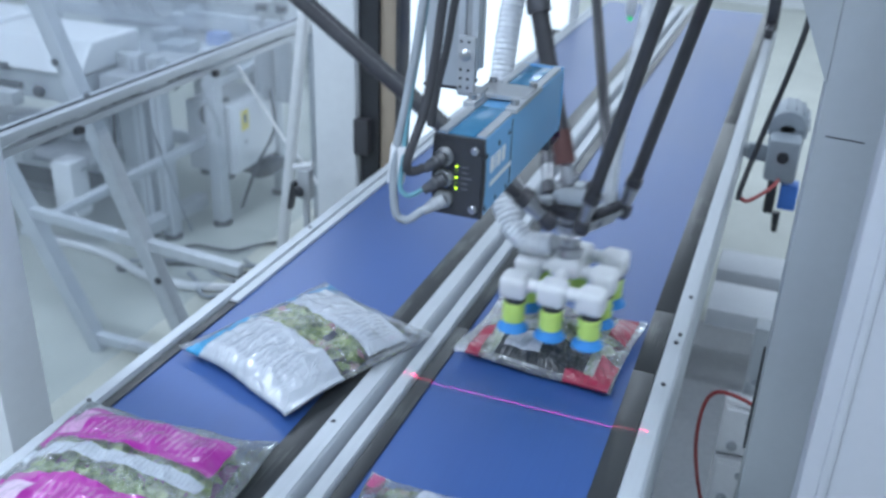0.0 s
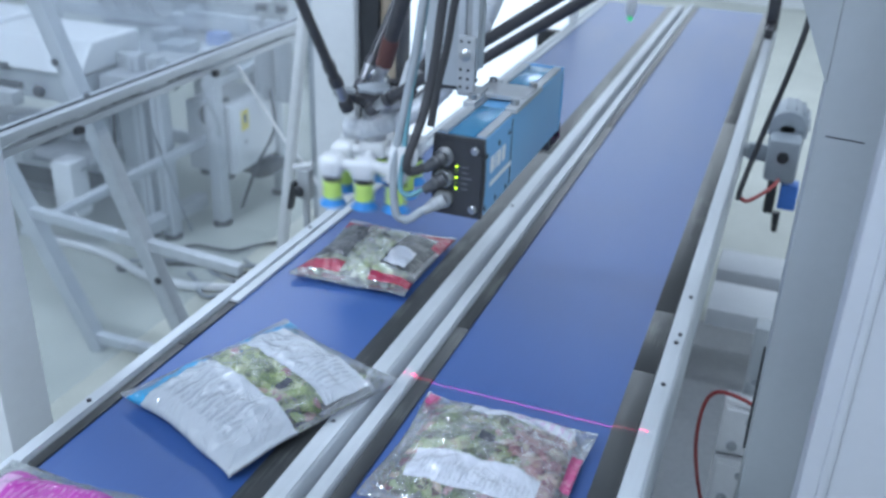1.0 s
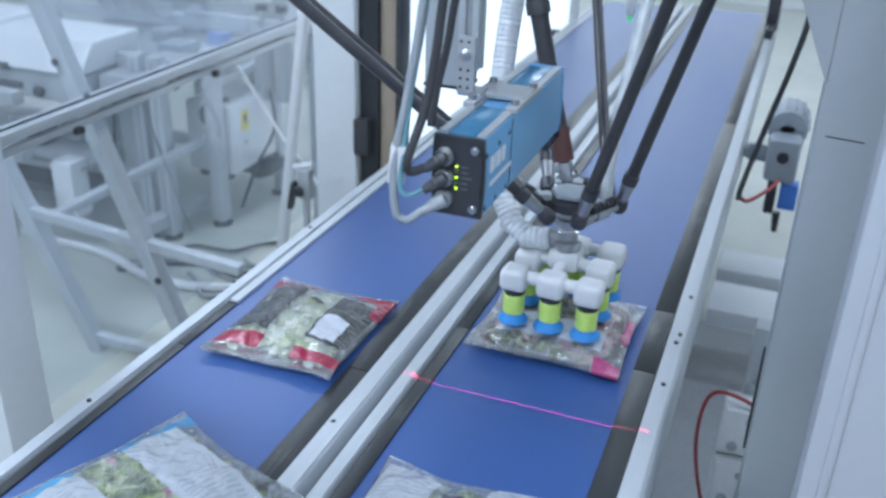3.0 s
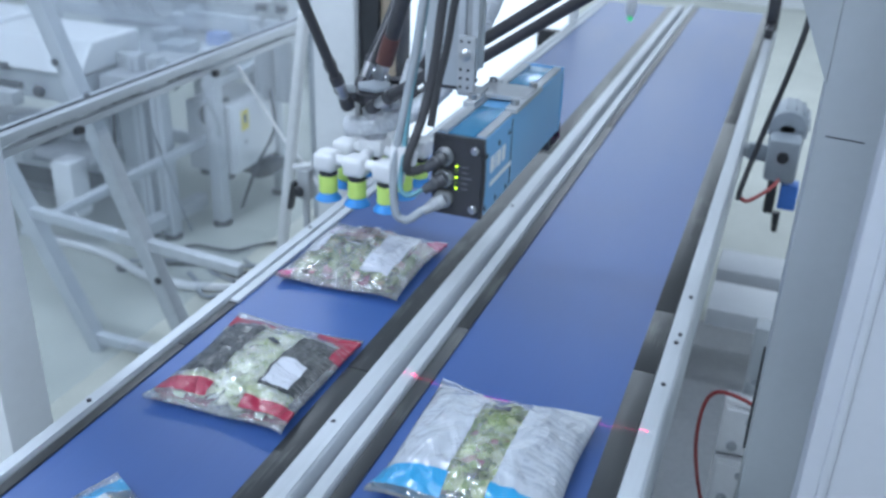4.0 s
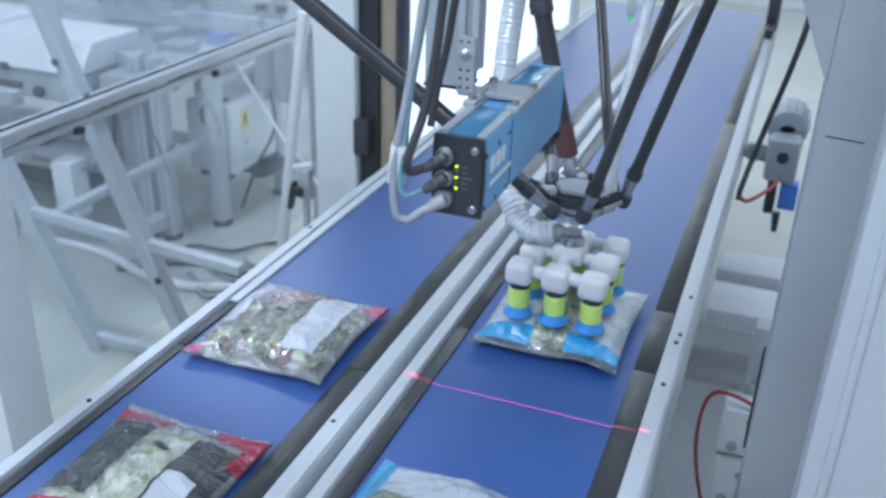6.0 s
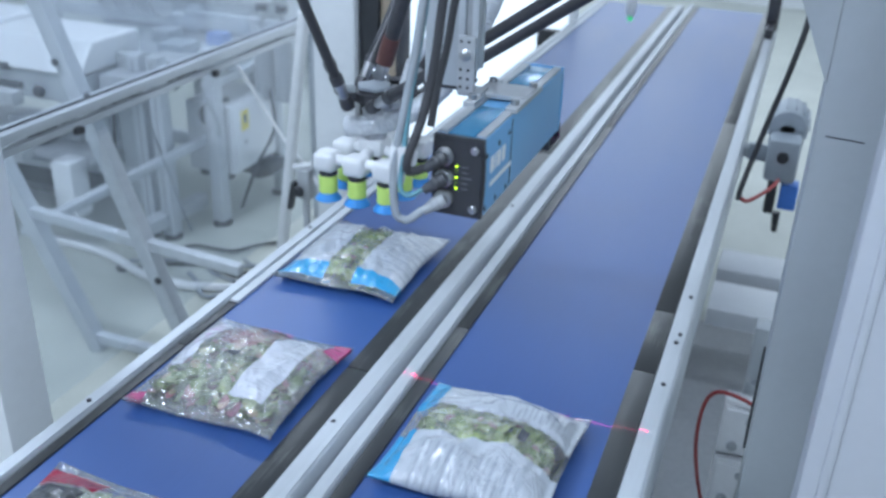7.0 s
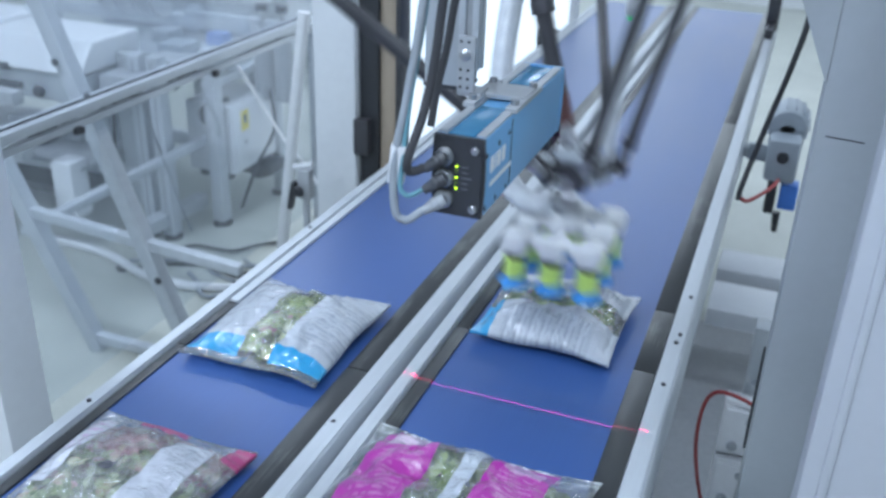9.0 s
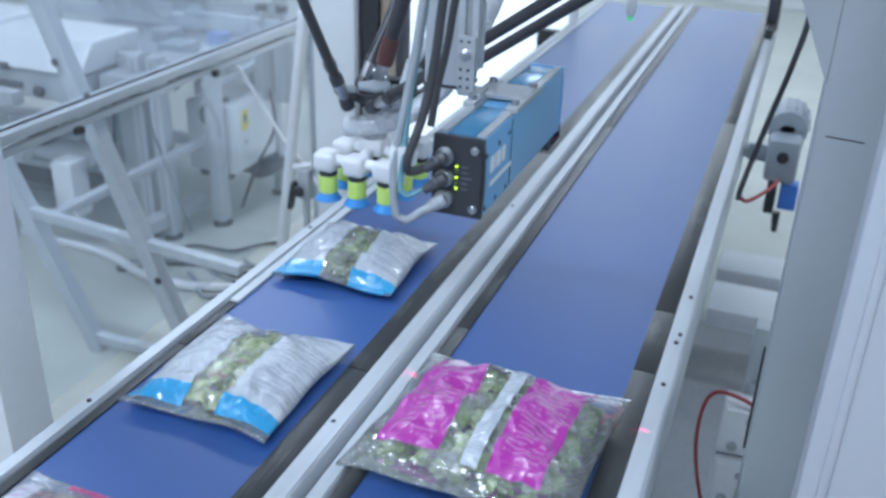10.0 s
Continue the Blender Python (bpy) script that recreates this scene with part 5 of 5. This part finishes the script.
def gripper_path(c):
    end, drop, high, lead = c[5], c[7], c[6], c[8]
    up = Vector((0, 0, high + 0.004))
    a0, a1 = on_right(c, end - lead) + up, on_right(c, end) + up
    b0 = on_left(c, drop) + up
    return [(end - lead - 0.27, PARK), (end - lead - 0.21, PARK + Vector((0.03, -0.01, 0.015))), (end - lead - 0.14, Vector((-0.52, 1.49, 1.09))), (end - lead - 0.06, a0 + Vector((0, -0.01, 0.035))), (end - lead, a0), (end, a1),
            (end + 0.10, a1 + Vector((-0.03, 0.02, 0.085))), (end + 0.20, Vector((-0.45, 1.47, 1.105))), (end + 0.30, Vector((-0.668, 1.54, 1.068))),
            (end + 0.40, b0 + Vector((0, 0.01, 0.05))), (drop, b0), (drop + 0.05, on_left(c, drop + 0.05) + up + Vector((0, 0, 0.004))), (drop + 0.11, PARK + Vector((0, -0.01, -0.03))), (drop + 0.18, PARK)]


def gripper_at(t):
    for c in CYCLES:
        if c[5] - c[8] - 0.27 <= t <= c[7] + 0.22:
            return glide(gripper_path(c), t)
    return PARK.copy()


def twist_at(t):
    for c in CYCLES:
        gain = c[4] - c[2]
        if c[5] - c[8] - 0.27 <= t <= c[7] + 0.30 and gain > 45:
            if t < c[5]:
                return 0.0
            if t < c[7]:
                return ease(0, gain, (t - c[5] - 0.03) / 0.33)
            return ease(gain, 0, (t - c[7] - 0.02) / 0.18)
    return 0.0


def busy_times():
    marks = {0.0, 10.0}
    for c in CYCLES:
        k0, k1 = math.ceil((c[5] - c[8] - 0.3) * FPS), math.floor((c[7] + 0.33) * FPS)
        marks |= {k / FPS for k in range(max(0, k0), min(300, k1) + 1)}
    idle = [k * 0.1 for k in range(101)]
    return sorted(marks | {t for t in idle if all(abs(t - m) > 0.02 for m in marks)})


def along(direction, at, side=Vector((0, 1, 0))):
    """A pose whose z runs along direction."""
    z = direction.normalized()
    x = side.cross(z).normalized()
    y = z.cross(x)
    m = Matrix((x, y, z)).transposed().to_4x4()
    m.translation = at
    return m


def hose_line(centre):
    port = centre + Vector((0, 0, 0.128))
    near = max(0.0, min(1.0, (-0.30 - port.x) / 0.45))
    flat = Vector((-0.50 - port.x, 0.02 - 0.04 * (1 - near), 0)).normalized()
    return port + Vector((-0.035 - 0.01 * near, -0.02 * near, 0.008 * near)), port + flat * 0.17 + Vector((0, 0, -0.05 + 0.08 * near)), Vector((-0.515, 1.60, 1.38)), HOSE_TOP


def air_line(centre):
    port = centre + Vector((0.052, 0.030, LIP + 0.01))
    return port, port + Vector((-0.01, 0.01, 0.16)), AIR_TOP + Vector((-0.02, 0, -0.30)), AIR_TOP


def bezier(p, s):
    return p[0] * (1 - s) ** 3 + p[1] * (3 * s * (1 - s) ** 2) + p[2] * (3 * s * s * (1 - s)) + p[3] * s ** 3


def evenly(p, count):
    """Pieces of equal length along a bent line: where each one's middle lies, and its way."""
    line = [bezier(p, k / 60) for k in range(61)]
    run = list(itertools.accumulate(((b - a).length for a, b in zip(line, line[1:])), initial=0.0))
    out = []
    for j in range(count):
        want = run[-1] * (j + 0.5) / count
        k = next(i for i in range(60) if run[i + 1] >= want)
        out.append((line[k].lerp(line[k + 1], (want - run[k]) / (run[k + 1] - run[k])), line[k + 1] - line[k]))
    return out


def belt_rows(c, times):
    rows = []
    for t in times:
        if t <= c[5]:
            rows.append((t, Matrix.Translation(on_right(c, t)) @ pose(0, 0, 0, 0, 0, c[2])))
        elif t < c[7]:
            g = gripper_at(t) - Vector((0, 0, c[6] + 0.004))
            pull = gripper_at(t + 0.03) - gripper_at(t - 0.03)
            lean = max(-8.0, min(8.0, -pull.x * 70))
            s = min(1.0, (t - c[5]) / 0.1, (c[7] - t) / 0.1)
            lean *= max(0.0, s)
            g.z = max(g.z, TOP) + abs(math.sin(radians(lean))) * 0.05
            rows.append((t, Matrix.Translation(g) @ pose(0, 0, 0, 0, lean, 0) @ pose(0, 0, 0, 0, 0, c[2] + (twist_at(t) if c[4] - c[2] > 45 else 0))))
        else:
            rows.append((t, Matrix.Translation(on_left(c, t)) @ pose(0, 0, 0, 0, 0, c[4])))
    return rows


def motions():
    times = busy_times()
    spots = [(t, gripper_at(t)) for t in times]
    walk(gripper, [(t, Matrix.Translation(g) @ pose(0, 0, 0, 0, 0, GRIP_TURN + twist_at(t))) for t, g in spots])
    lift = Vector((0, 0, LIP))
    walk(platform, [(t, Matrix.Translation(g + lift)) for t, g in spots])
    for k, arm in enumerate(upper_arms):
        u = ARM_DIRS[k]
        turn = math.degrees(math.atan2(u.y, u.x))
        foot = BASE + u * (BASE_R + PLATE_R)
        walk(arm, [(t, Matrix.Translation(foot) @ pose(0, 0, 0, 0, 0, turn) @ pose(0, 0, 0, 0, -math.degrees(elbow(k, g + lift)[1]))) for t, g in spots])
    for k, s, one in fore_rods:
        u = ARM_DIRS[k]
        w = Vector((-u.y, u.x, 0))
        rows = []
        for t, g in spots:
            low = g + lift + u * PLATE_R + w * HALF * s
            high = elbow(k, g + lift)[0] + w * HALF * s
            rows.append((t, along(high - low, low, w)))
        walk(one, rows)
    for bits, line in ((hose_bits, hose_line), (air_bits, air_line)):
        spread = [(t, evenly(line(g), len(bits))) for t, g in spots]
        for j, bit in enumerate(bits):
            walk(bit, [(t, along(row[j][1], row[j][0], Vector((0.6, 0.8, 0)))) for t, row in spread])
    walk(shaft_top, [(t, along(BASE - g - lift, BASE)) for t, g in spots])
    walk(shaft_low, [(t, along(BASE - g - lift, g + lift)) for t, g in spots])
    for c in CYCLES:
        walk(c[0], belt_rows(c, times))
    for ob, x, y, v, turn in ((grey_bag, -0.672, 1.172, LEFT_V, -111), (magenta_bag_ahead, -0.722, 0.742, LEFT_V, 93), (magenta_bag, -0.303, -1.030, RIGHT_V, -3)):
        walk(ob, [(t, Matrix.Translation((x, y + v * t, TOP)) @ pose(0, 0, 0, 0, 0, turn)) for t in (0, 2.5, 5, 7.5, 10)])


motions()
